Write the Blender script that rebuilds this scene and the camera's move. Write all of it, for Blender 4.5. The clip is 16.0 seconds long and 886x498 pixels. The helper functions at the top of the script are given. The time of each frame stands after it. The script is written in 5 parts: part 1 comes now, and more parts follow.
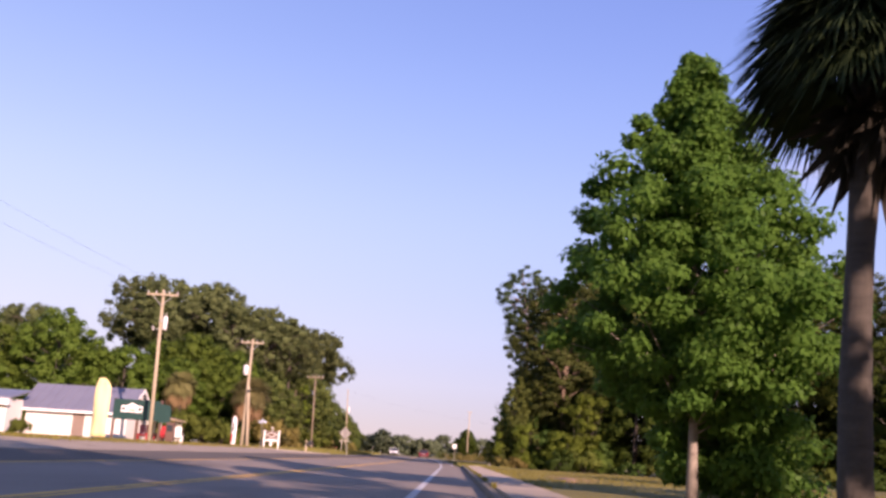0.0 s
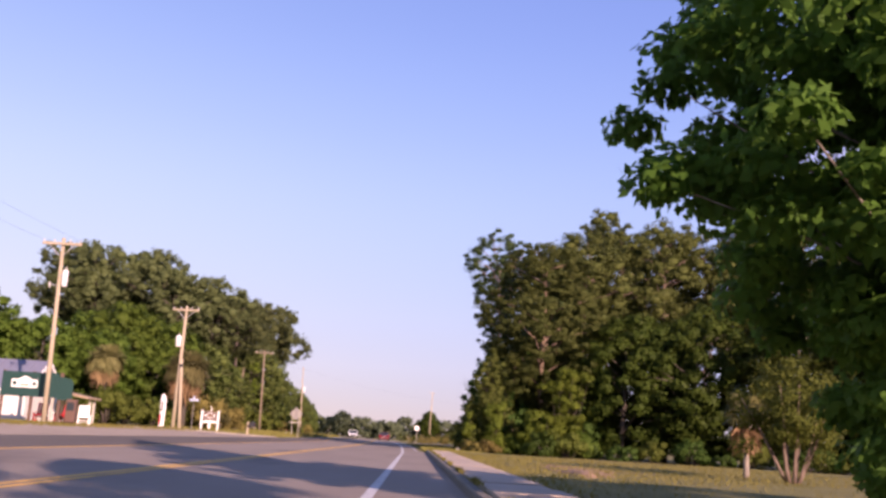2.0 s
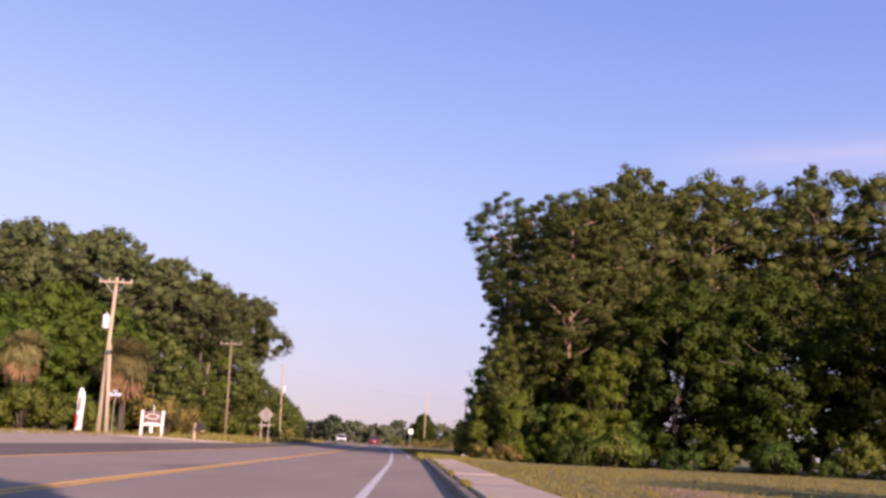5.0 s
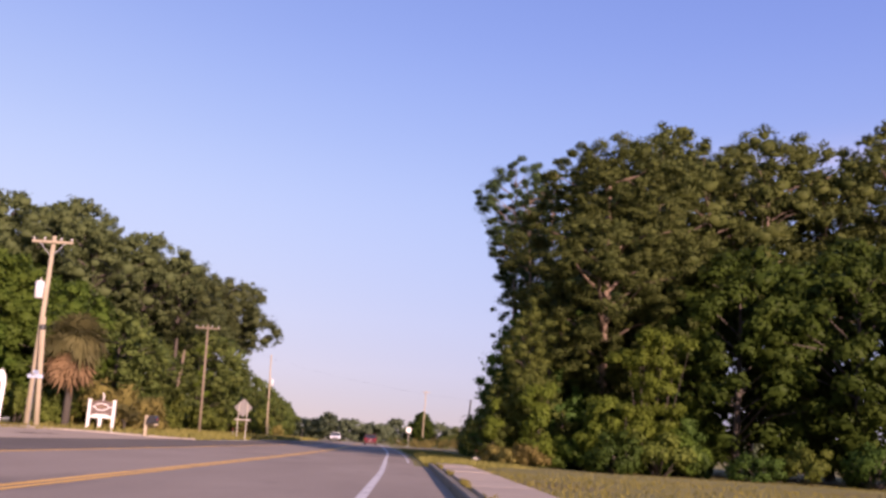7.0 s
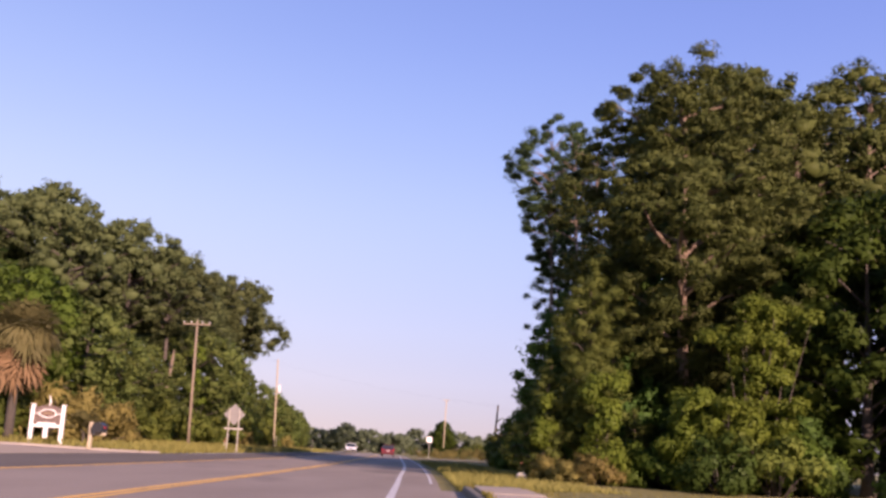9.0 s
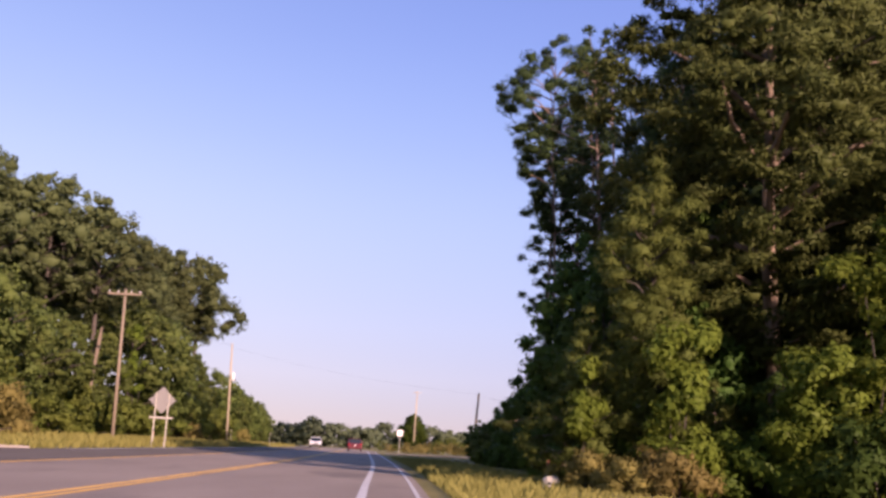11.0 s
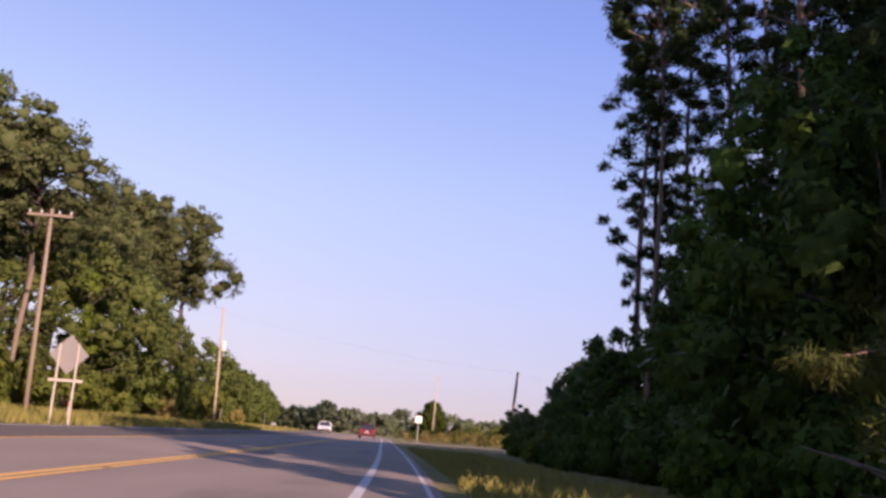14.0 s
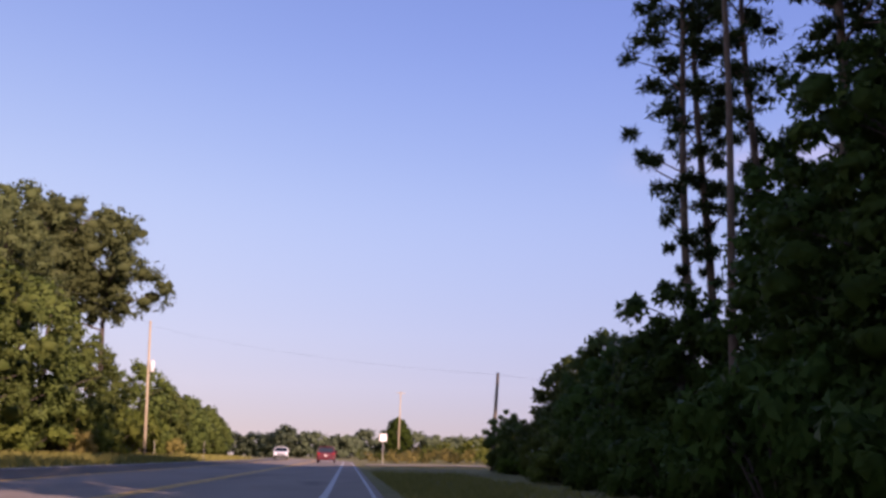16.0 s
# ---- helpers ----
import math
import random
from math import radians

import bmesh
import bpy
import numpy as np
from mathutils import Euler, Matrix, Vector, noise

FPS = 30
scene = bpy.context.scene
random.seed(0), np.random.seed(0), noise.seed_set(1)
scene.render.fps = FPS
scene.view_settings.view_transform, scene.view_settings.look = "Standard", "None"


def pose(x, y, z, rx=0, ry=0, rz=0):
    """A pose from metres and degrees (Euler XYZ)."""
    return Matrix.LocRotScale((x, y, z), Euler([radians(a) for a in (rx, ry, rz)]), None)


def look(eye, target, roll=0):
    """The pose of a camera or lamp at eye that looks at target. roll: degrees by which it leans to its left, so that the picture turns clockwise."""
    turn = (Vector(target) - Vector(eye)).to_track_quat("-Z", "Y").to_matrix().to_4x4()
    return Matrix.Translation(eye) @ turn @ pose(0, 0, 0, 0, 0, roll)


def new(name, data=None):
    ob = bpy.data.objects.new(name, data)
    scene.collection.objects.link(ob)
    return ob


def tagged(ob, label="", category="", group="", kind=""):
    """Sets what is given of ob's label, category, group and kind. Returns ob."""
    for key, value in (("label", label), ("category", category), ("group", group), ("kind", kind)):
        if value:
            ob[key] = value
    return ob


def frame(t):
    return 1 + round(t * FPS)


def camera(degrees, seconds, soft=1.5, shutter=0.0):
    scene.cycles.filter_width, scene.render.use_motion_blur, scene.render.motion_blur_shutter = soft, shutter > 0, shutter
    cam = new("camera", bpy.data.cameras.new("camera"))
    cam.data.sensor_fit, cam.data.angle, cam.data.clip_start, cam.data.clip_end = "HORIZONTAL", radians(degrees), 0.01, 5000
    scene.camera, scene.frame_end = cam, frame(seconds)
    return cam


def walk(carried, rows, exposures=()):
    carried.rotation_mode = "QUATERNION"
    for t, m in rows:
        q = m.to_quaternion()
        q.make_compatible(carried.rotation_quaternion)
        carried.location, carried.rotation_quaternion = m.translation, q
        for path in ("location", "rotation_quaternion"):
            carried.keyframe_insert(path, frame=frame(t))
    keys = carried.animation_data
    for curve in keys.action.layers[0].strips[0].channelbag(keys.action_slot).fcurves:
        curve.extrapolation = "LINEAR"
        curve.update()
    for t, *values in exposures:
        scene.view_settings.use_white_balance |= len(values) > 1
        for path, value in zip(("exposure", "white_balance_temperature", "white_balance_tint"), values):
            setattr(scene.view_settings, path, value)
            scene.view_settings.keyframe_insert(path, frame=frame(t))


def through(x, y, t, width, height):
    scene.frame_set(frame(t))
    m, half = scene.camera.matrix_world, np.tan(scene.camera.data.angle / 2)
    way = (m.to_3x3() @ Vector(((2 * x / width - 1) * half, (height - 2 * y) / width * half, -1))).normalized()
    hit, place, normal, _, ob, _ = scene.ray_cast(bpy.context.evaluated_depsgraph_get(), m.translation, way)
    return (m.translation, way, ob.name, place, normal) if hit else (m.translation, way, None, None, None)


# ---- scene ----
EXPOSURES = [(0.0, 1.15, 6900, 45), (3.0, 1.13, 6900, 45), (6.0, 1.03, 6900, 45), (7.0, 1.02, 6900, 45), (8.5, 1.1, 6900, 45), (12.0, 1.12, 6900, 45), (14.0, 1.08, 6900, 45), (15.0, 1.0, 6900, 45), (16.0, 0.94, 6900, 45)]
cam = camera(49.0, 16.0, soft=3.0)
PATH = [
    (0, (0.13, -5.527, 0.654), (0.087, -3.572, 1.07), 3.5),
    (0.5, (0.096, -2.871, 0.679), (0.142, -0.915, 1.092), 1.1),
    (1, (0.084, -0.271, 0.71), (0.16, 1.686, 1.114), 2.8),
    (1.5, (0.109, 2.311, 0.726), (0.121, 4.271, 1.121), 3.1),
    (2, (0.031, 4.852, 0.71), (0.067, 6.814, 1.096), 3.3),
    (2.5, (0.03, 7.415, 0.69), (0.09, 9.373, 1.097), 1.8),
    (3, (0.036, 9.94, 0.703), (0.076, 11.901, 1.094), 3.3),
    (5.5, (0.081, 23.125, 0.707), (0.135, 25.085, 1.105), 2.6),
    (6, (0.0, 25.673, 0.732), (0.058, 27.63, 1.138), 2.6),
    (6.5, (-0.03, 28.173, 0.705), (0.03, 30.132, 1.102), 2.4),
    (7, (0.022, 30.941, 0.708), (0.074, 32.901, 1.102), 3.4),
    (7.5, (0.004, 33.508, 0.7), (0.102, 35.465, 1.104), 1.2),
    (8, (0.038, 36.311, 0.708), (0.105, 38.271, 1.099), 3.8),
    (8.5, (0.053, 39.071, 0.745), (0.065, 41.031, 1.141), 4.7),
    (9, (0.002, 41.716, 0.734), (0.017, 43.673, 1.146), 2.8),
    (11.5, (-0.245, 55.419, 0.71), (-0.163, 57.377, 1.112), 2.8),
    (12, (-0.25, 58.056, 0.725), (-0.232, 60.016, 1.124), 3.4),
    (12.5, (-0.281, 60.791, 0.764), (-0.244, 62.75, 1.167), 3.9),
    (13, (-0.309, 63.451, 0.76), (-0.227, 65.407, 1.168), 1.8),
    (13.5, (-0.26, 66.202, 0.727), (-0.239, 68.167, 1.099), 4.7),
    (14, (-0.247, 68.859, 0.72), (-0.213, 70.822, 1.101), 4.5),
    (14.5, (-0.241, 71.535, 0.712), (-0.244, 73.495, 1.112), 3.4),
    (15, (-0.316, 74.129, 0.762), (-0.355, 76.09, 1.153), 4.3),
    (15.5, (-0.359, 76.812, 0.765), (-0.336, 78.771, 1.168), 2.1),
    (16, (-0.23, 79.576, 0.718), (-0.104, 81.528, 1.137), 0.8),
]
walk(cam, [(t, look(eye, target, roll)) for t, eye, target, roll in PATH], EXPOSURES)

# ---- world and sun ----
SUN_WAY = Vector((0.477, -0.879, 0.0)).normalized()
SUN_UP = radians(16.9)
world = bpy.data.worlds.new("world")
scene.world = world
world.use_nodes = True
wn = world.node_tree
sky = wn.nodes.new("ShaderNodeTexSky")
sky.sky_type = "NISHITA"
sky.sun_disc = False
sky.sun_elevation = SUN_UP
sky.sun_rotation = math.atan2(SUN_WAY.x, SUN_WAY.y)
sky.air_density = 1.0
sky.dust_density = 0.15
sky.ozone_density = 3.0
wn.nodes["Background"].inputs["Strength"].default_value = 0.26
soften = wn.nodes.new("ShaderNodeGamma")
soften.inputs["Gamma"].default_value = 0.24
wn.links.new(sky.outputs["Color"], soften.inputs["Color"])
deepen = wn.nodes.new("ShaderNodeHueSaturation")
deepen.inputs["Saturation"].default_value = 2.8
deepen.inputs["Value"].default_value = 2.12
wn.links.new(soften.outputs["Color"], deepen.inputs["Color"])
tone = wn.nodes.new("ShaderNodeMix")
tone.data_type, tone.blend_type = "RGBA", "MULTIPLY"
tone.inputs["Factor"].default_value = 1.0
tone.inputs["B"].default_value = (0.95, 0.985, 1.08, 1)
wn.links.new(deepen.outputs["Color"], tone.inputs["A"])
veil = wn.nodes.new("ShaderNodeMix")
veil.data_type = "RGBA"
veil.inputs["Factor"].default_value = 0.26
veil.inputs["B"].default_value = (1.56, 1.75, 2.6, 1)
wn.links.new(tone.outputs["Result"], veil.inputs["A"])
# ramps paint haze: the sky pales towards the horizon and left of the road
# overhead the ramp dims the sky colour to weaken its fill light
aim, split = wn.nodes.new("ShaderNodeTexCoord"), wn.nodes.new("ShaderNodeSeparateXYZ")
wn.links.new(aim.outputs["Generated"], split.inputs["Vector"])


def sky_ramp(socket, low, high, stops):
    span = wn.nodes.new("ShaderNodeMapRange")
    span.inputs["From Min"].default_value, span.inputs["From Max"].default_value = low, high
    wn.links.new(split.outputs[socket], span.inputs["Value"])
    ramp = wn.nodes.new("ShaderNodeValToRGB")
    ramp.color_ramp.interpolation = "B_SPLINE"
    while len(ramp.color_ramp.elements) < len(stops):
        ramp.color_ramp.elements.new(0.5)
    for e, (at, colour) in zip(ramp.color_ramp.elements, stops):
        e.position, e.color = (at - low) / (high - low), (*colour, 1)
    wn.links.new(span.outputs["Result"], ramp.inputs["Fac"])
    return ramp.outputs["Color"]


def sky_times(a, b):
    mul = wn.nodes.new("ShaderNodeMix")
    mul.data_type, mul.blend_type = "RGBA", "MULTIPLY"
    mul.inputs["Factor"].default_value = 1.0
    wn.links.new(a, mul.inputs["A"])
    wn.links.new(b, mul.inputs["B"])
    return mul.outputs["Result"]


PAINTED_HAZE = [(0.0, (0.49, 0.49, 0.51)), (0.06, (0.55, 0.54, 0.54)), (0.12, (0.67, 0.64, 0.61)), (0.22, (0.76, 0.73, 0.68)), (0.3, (0.67, 0.67, 0.67)), (0.4, (0.53, 0.56, 0.66)), (0.52, (0.42, 0.45, 0.57)), (0.7, (0.34, 0.36, 0.43)), (1.0, (0.31, 0.33, 0.39))]
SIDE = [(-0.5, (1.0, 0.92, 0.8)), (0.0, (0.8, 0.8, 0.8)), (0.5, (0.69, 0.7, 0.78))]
air = sky_times(sky_times(veil.outputs["Result"], sky_ramp("Z", 0.0, 1.0, PAINTED_HAZE)), sky_ramp("X", -0.5, 0.5, SIDE))
# a thin wisp of cloud low over the woods
wisp = sky_times(sky_ramp("Z", 0.24, 0.34, [(0.266, (0, 0, 0)), (0.283, (0.75, 0.75, 0.75)), (0.29, (0.75, 0.75, 0.75)), (0.308, (0, 0, 0))]), sky_ramp("X", 0.2, 0.9, [(0.24, (0, 0, 0)), (0.36, (1, 1, 1)), (0.55, (1, 1, 1)), (0.8, (0, 0, 0))]))
streak, thread = wn.nodes.new("ShaderNodeMapping"), wn.nodes.new("ShaderNodeTexNoise")
streak.inputs["Scale"].default_value = (6, 6, 60)
thread.inputs["Scale"].default_value, thread.inputs["Detail"].default_value = 1.0, 4
wn.links.new(aim.outputs["Generated"], streak.inputs["Vector"])
wn.links.new(streak.outputs["Vector"], thread.inputs["Vector"])
cloud = wn.nodes.new("ShaderNodeMix")
cloud.data_type = "RGBA"
cloud.inputs["B"].default_value = (1.5, 1.48, 1.62, 1)
wn.links.new(sky_times(wisp, thread.outputs["Color"]), cloud.inputs["Factor"])
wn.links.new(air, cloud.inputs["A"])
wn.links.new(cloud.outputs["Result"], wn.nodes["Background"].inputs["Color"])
sun_data = bpy.data.lights.new("sun", "SUN")
sun_data.energy = 4.4
sun_data.angle = radians(0.55)
sun_data.color = (1.0, 0.84, 0.66)
sun = new("sun", sun_data)
sun_from = Vector((SUN_WAY.x * math.cos(SUN_UP), SUN_WAY.y * math.cos(SUN_UP), math.sin(SUN_UP)))
sun.matrix_world = look(sun_from * 200, (0, 0, 0))


# ---- materials ----
def shader(name):
    m = bpy.data.materials.new(name)
    m.use_nodes = True
    return m, m.node_tree.nodes, m.node_tree.links, m.node_tree.nodes["Principled BSDF"]


def surface(name, a, b, scale=4.0, fine=60.0, rough=0.7, metal=0.0, bump=0.3, depth=0.01, amount=0.5, spec=0.4, stretch=None, stain=None, random_tint=0.0):
    """Two colours mixed by broad and fine noise, with bump, optional stains and a tint that differs from object to object."""
    m, n, l, p = shader(name)
    co = n.new("ShaderNodeTexCoord")
    mp = n.new("ShaderNodeMapping")
    mp.inputs["Scale"].default_value = stretch or (1, 1, 1)
    l.new(co.outputs["Object"], mp.inputs["Vector"])
    big, small = n.new("ShaderNodeTexNoise"), n.new("ShaderNodeTexNoise")
    big.inputs["Scale"].default_value, small.inputs["Scale"].default_value = scale, fine
    big.inputs["Detail"].default_value, small.inputs["Detail"].default_value = 4, 3
    for t in (big, small):
        l.new(mp.outputs["Vector"], t.inputs["Vector"])
    add = n.new("ShaderNodeMath")
    add.operation = "ADD"
    l.new(big.outputs["Fac"], add.inputs[0])
    l.new(small.outputs["Fac"], add.inputs[1])
    ramp = n.new("ShaderNodeMapRange")
    ramp.inputs["From Min"].default_value, ramp.inputs["From Max"].default_value = 1 - amount, 1 + amount
    l.new(add.outputs[0], ramp.inputs["Value"])
    mix = n.new("ShaderNodeMix")
    mix.data_type = "RGBA"
    mix.inputs["A"].default_value, mix.inputs["B"].default_value = (*a, 1), (*b, 1)
    l.new(ramp.outputs["Result"], mix.inputs["Factor"])
    colour = mix.outputs["Result"]
    if stain:
        tex = n.new("ShaderNodeTexNoise")
        tex.inputs["Scale"].default_value, tex.inputs["Detail"].default_value = stain[1], 5
        l.new(mp.outputs["Vector"], tex.inputs["Vector"])
        cut = n.new("ShaderNodeMapRange")
        cut.inputs["From Min"].default_value, cut.inputs["From Max"].default_value = stain[2], stain[2] + 0.12
        l.new(tex.outputs["Fac"], cut.inputs["Value"])
        over = n.new("ShaderNodeMix")
        over.data_type = "RGBA"
        over.inputs["B"].default_value = (*stain[0], 1)
        l.new(cut.outputs["Result"], over.inputs["Factor"])
        l.new(colour, over.inputs["A"])
        colour = over.outputs["Result"]
    if random_tint:
        info = n.new("ShaderNodeObjectInfo")
        hsv = n.new("ShaderNodeHueSaturation")
        way = n.new("ShaderNodeMapRange")
        way.inputs["To Min"].default_value, way.inputs["To Max"].default_value = 1 - random_tint, 1 + random_tint
        l.new(info.outputs["Random"], way.inputs["Value"])
        l.new(way.outputs["Result"], hsv.inputs["Value"])
        l.new(colour, hsv.inputs["Color"])
        colour = hsv.outputs["Color"]
    l.new(colour, p.inputs["Base Color"])
    p.inputs["Roughness"].default_value, p.inputs["Metallic"].default_value = rough, metal
    p.inputs["Specular IOR Level"].default_value = spec
    if bump:
        bp = n.new("ShaderNodeBump")
        bp.inputs["Strength"].default_value, bp.inputs["Distance"].default_value = bump, depth
        l.new(add.outputs[0], bp.inputs["Height"])
        l.new(bp.outputs["Normal"], p.inputs["Normal"])
    return m


def foliage(name, dark, light, sheen=0.6, through=0.3, tint=0.12):
    """Leaves: each leaf and each tree a little different, some light passing through."""
    m, n, l, p = shader(name)
    geo, info = n.new("ShaderNodeNewGeometry"), n.new("ShaderNodeObjectInfo")
    co, tex = n.new("ShaderNodeTexCoord"), n.new("ShaderNodeTexNoise")
    tex.inputs["Scale"].default_value = 0.7
    l.new(co.outputs["Object"], tex.inputs["Vector"])
    some = n.new("ShaderNodeMath")
    some.operation = "MULTIPLY"
    some.inputs[1].default_value = 0.3
    l.new(geo.outputs["Random Per Island"], some.inputs[0])
    add = n.new("ShaderNodeMath")
    add.operation = "ADD"
    l.new(some.outputs[0], add.inputs[0])
    l.new(tex.outputs["Fac"], add.inputs[1])
    half = n.new("ShaderNodeMath")
    half.operation = "MULTIPLY"
    half.inputs[1].default_value = 0.5
    l.new(add.outputs[0], half.inputs[0])
    mix = n.new("ShaderNodeMix")
    mix.data_type = "RGBA"
    mix.inputs["A"].default_value, mix.inputs["B"].default_value = (*dark, 1), (*light, 1)
    l.new(half.outputs[0], mix.inputs["Factor"])
    hsv = n.new("ShaderNodeHueSaturation")
    for socket, low, high in (("Value", 1 - tint * 1.6, 1 + tint * 1.6), ("Hue", 0.5 - tint * 0.04, 0.5 + tint * 0.1)):
        way = n.new("ShaderNodeMapRange")
        way.inputs["To Min"].default_value, way.inputs["To Max"].default_value = low, high
        l.new(info.outputs["Random"], way.inputs["Value"])
        l.new(way.outputs["Result"], hsv.inputs[socket])
    l.new(mix.outputs["Result"], hsv.inputs["Color"])
    l.new(hsv.outputs["Color"], p.inputs["Base Color"])
    p.inputs["Roughness"].default_value = sheen
    p.inputs["Specular IOR Level"].default_value = 0.05
    lit = n.new("ShaderNodeBsdfTranslucent")
    l.new(hsv.outputs["Color"], lit.inputs["Color"])
    both = n.new("ShaderNodeMixShader")
    both.inputs["Fac"].default_value = min(0.6, through * 1.3)
    l.new(p.outputs["BSDF"], both.inputs[1])
    l.new(lit.outputs["BSDF"], both.inputs[2])
    l.new(both.outputs["Shader"], n["Material Output"].inputs["Surface"])
    return m


M_ASPHALT = surface("aged asphalt", (0.22, 0.182, 0.15), (0.335, 0.28, 0.23), 0.5, 90, 0.85, bump=0.5, depth=0.006, amount=0.42, spec=0.1, stain=((0.17, 0.145, 0.125), 0.35, 0.58), stretch=(1, 0.25, 1))
M_ASPHALT_DARK = surface("darker asphalt", (0.115, 0.0984, 0.0829), (0.178, 0.154, 0.13), 0.6, 90, 0.85, bump=0.5, depth=0.006, amount=0.42, spec=0.1, stretch=(1, 0.25, 1))
M_CONCRETE = surface("pale concrete", (0.266, 0.229, 0.192), (0.392, 0.34, 0.289), 0.8, 70, 0.85, bump=0.3, depth=0.004, amount=0.45, stain=((0.2, 0.185, 0.163), 0.5, 0.6))
M_SLAB = surface("sidewalk concrete", (0.31, 0.25, 0.19), (0.44, 0.36, 0.28), 0.8, 70, 0.85, bump=0.3, depth=0.004, amount=0.45, stain=((0.2, 0.185, 0.163), 0.5, 0.6), random_tint=0.08)
M_KERB = surface("kerb concrete", (0.1, 0.09, 0.07), (0.19, 0.17, 0.135), 1.5, 60, 0.9, bump=0.4, depth=0.005, stain=((0.0888, 0.0814, 0.0666), 1.2, 0.56))
M_FORECOURT = surface("sandy worn concrete", (0.31, 0.25, 0.185), (0.46, 0.375, 0.285), 0.7, 60, 0.9, bump=0.35, depth=0.006, amount=0.45, spec=0.15, stain=((0.2, 0.165, 0.125), 0.45, 0.62))
M_RED_SOIL = surface("reddish bare soil", (0.2, 0.12, 0.065), (0.34, 0.22, 0.13), 1.5, 40, 0.95, bump=0.6, depth=0.02)
M_SAND = surface("sandy soil", (0.222, 0.178, 0.126), (0.333, 0.281, 0.207), 1.2, 50, 0.95, bump=0.6, depth=0.02)
M_GROUND = surface("rough grass ground", (0.122, 0.116, 0.0304), (0.244, 0.21, 0.0617), 0.35, 26, 0.95, bump=0.9, depth=0.05, amount=0.4, stain=((0.15, 0.115, 0.05), 0.16, 0.56))
M_WHITE_LINE = surface("worn white road paint", (0.425, 0.416, 0.399), (0.637, 0.629, 0.612), 2.0, 60, 0.75, bump=0.2, depth=0.003, stain=((0.212, 0.204, 0.196), 2.5, 0.6))
M_YELLOW_LINE = surface("worn yellow road paint", (0.68, 0.37, 0.07), (0.86, 0.5, 0.12), 1.5, 60, 0.75, bump=0.2, depth=0.003, stain=((0.255, 0.17, 0.068), 1.6, 0.58))
M_TIMBER = surface("weathered pole timber", (0.269, 0.222, 0.149), (0.45, 0.378, 0.264), 3, 40, 0.9, bump=0.6, depth=0.01, stretch=(6, 6, 0.5))
M_TIMBER_DARK = surface("dark pole timber", (0.118, 0.0888, 0.0592), (0.215, 0.167, 0.115), 3, 40, 0.9, bump=0.6, depth=0.01, stretch=(6, 6, 0.5))
M_TIMBER_BROWN = surface("brown pole timber", (0.16, 0.125, 0.085), (0.28, 0.225, 0.16), 3, 40, 0.9, bump=0.6, depth=0.01, stretch=(6, 6, 0.5))
M_BARK = surface("pine bark", (0.111, 0.0777, 0.0592), (0.252, 0.185, 0.137), 2.5, 14, 0.95, bump=1.0, depth=0.03, stretch=(3, 3, 0.7))
M_BARK_PINE = surface("orange pine bark", (0.12, 0.082, 0.055), (0.27, 0.195, 0.135), 2.5, 14, 0.95, bump=1.0, depth=0.03, stretch=(3, 3, 0.7))
M_BARK_PALE = surface("pale mottled bark", (0.148, 0.122, 0.0962), (0.296, 0.252, 0.204), 5, 30, 0.9, bump=0.6, depth=0.01, stain=((0.0962, 0.074, 0.0592), 4, 0.56))
M_BARK_DARK = surface("dark oak bark", (0.0444, 0.037, 0.0296), (0.111, 0.0888, 0.0703), 3, 20, 0.95, bump=1.0, depth=0.02, stretch=(3, 3, 0.7))
# bark colour lowered to stand for the shade on the near palm's trunk
M_PALM_BARK = surface("palm trunk darkened for shade", (0.04, 0.034, 0.027), (0.095, 0.08, 0.064), 3, 30, 0.95, bump=0.9, depth=0.02, stretch=(1, 1, 5))
M_LEAF = foliage("street tree leaves", (0.0533, 0.135, 0.0221), (0.192, 0.319, 0.0597), 0.4, 0.6)
M_TALL = foliage("tall tree leaves", (0.0636, 0.0844, 0.0322), (0.172, 0.193, 0.0733), 0.5, 0.3, 0.12)
M_PINE_OLD = foliage("old pine needles", (0.0427, 0.0639, 0.0175), (0.141, 0.147, 0.0407), 0.5, 0.2, 0.0)
# needles darkened and blued in colour to stand for shade on these pines
M_PINE_SHADED = foliage("pine needles darkened for shade", (0.0275, 0.0549, 0.0198), (0.101, 0.134, 0.0504), 0.5, 0.2, 0.08)
M_PINE_YOUNG = foliage("young pine needles", (0.0591, 0.0835, 0.019), (0.184, 0.194, 0.047), 0.5, 0.25)
M_OAK = foliage("oak leaves", (0.0527, 0.0874, 0.0216), (0.203, 0.223, 0.0588), 0.45, 0.28, 0.15)
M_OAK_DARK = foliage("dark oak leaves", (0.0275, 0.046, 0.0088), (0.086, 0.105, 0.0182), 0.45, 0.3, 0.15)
M_THICKET = foliage("thicket leaves", (0.0335, 0.0704, 0.0146), (0.113, 0.166, 0.0352), 0.45, 0.3, 0.15)
M_OAK_LIGHT = foliage("light broad leaves", (0.0542, 0.105, 0.0161), (0.185, 0.245, 0.0425), 0.45, 0.35)
# aerial haze is put into this colour: paler, greyer greens for the far woods
M_FAR_HAZED = foliage("distant leaves with haze in the colour", (0.0678, 0.0932, 0.0515), (0.169, 0.195, 0.107), 0.5, 0.25)
M_SHRUB = foliage("undergrowth leaves", (0.066, 0.096, 0.018), (0.226, 0.24, 0.051), 0.5, 0.3)
M_SHRUB_DRY = foliage("dry undergrowth", (0.144, 0.123, 0.0364), (0.364, 0.293, 0.0974), 0.6, 0.3)
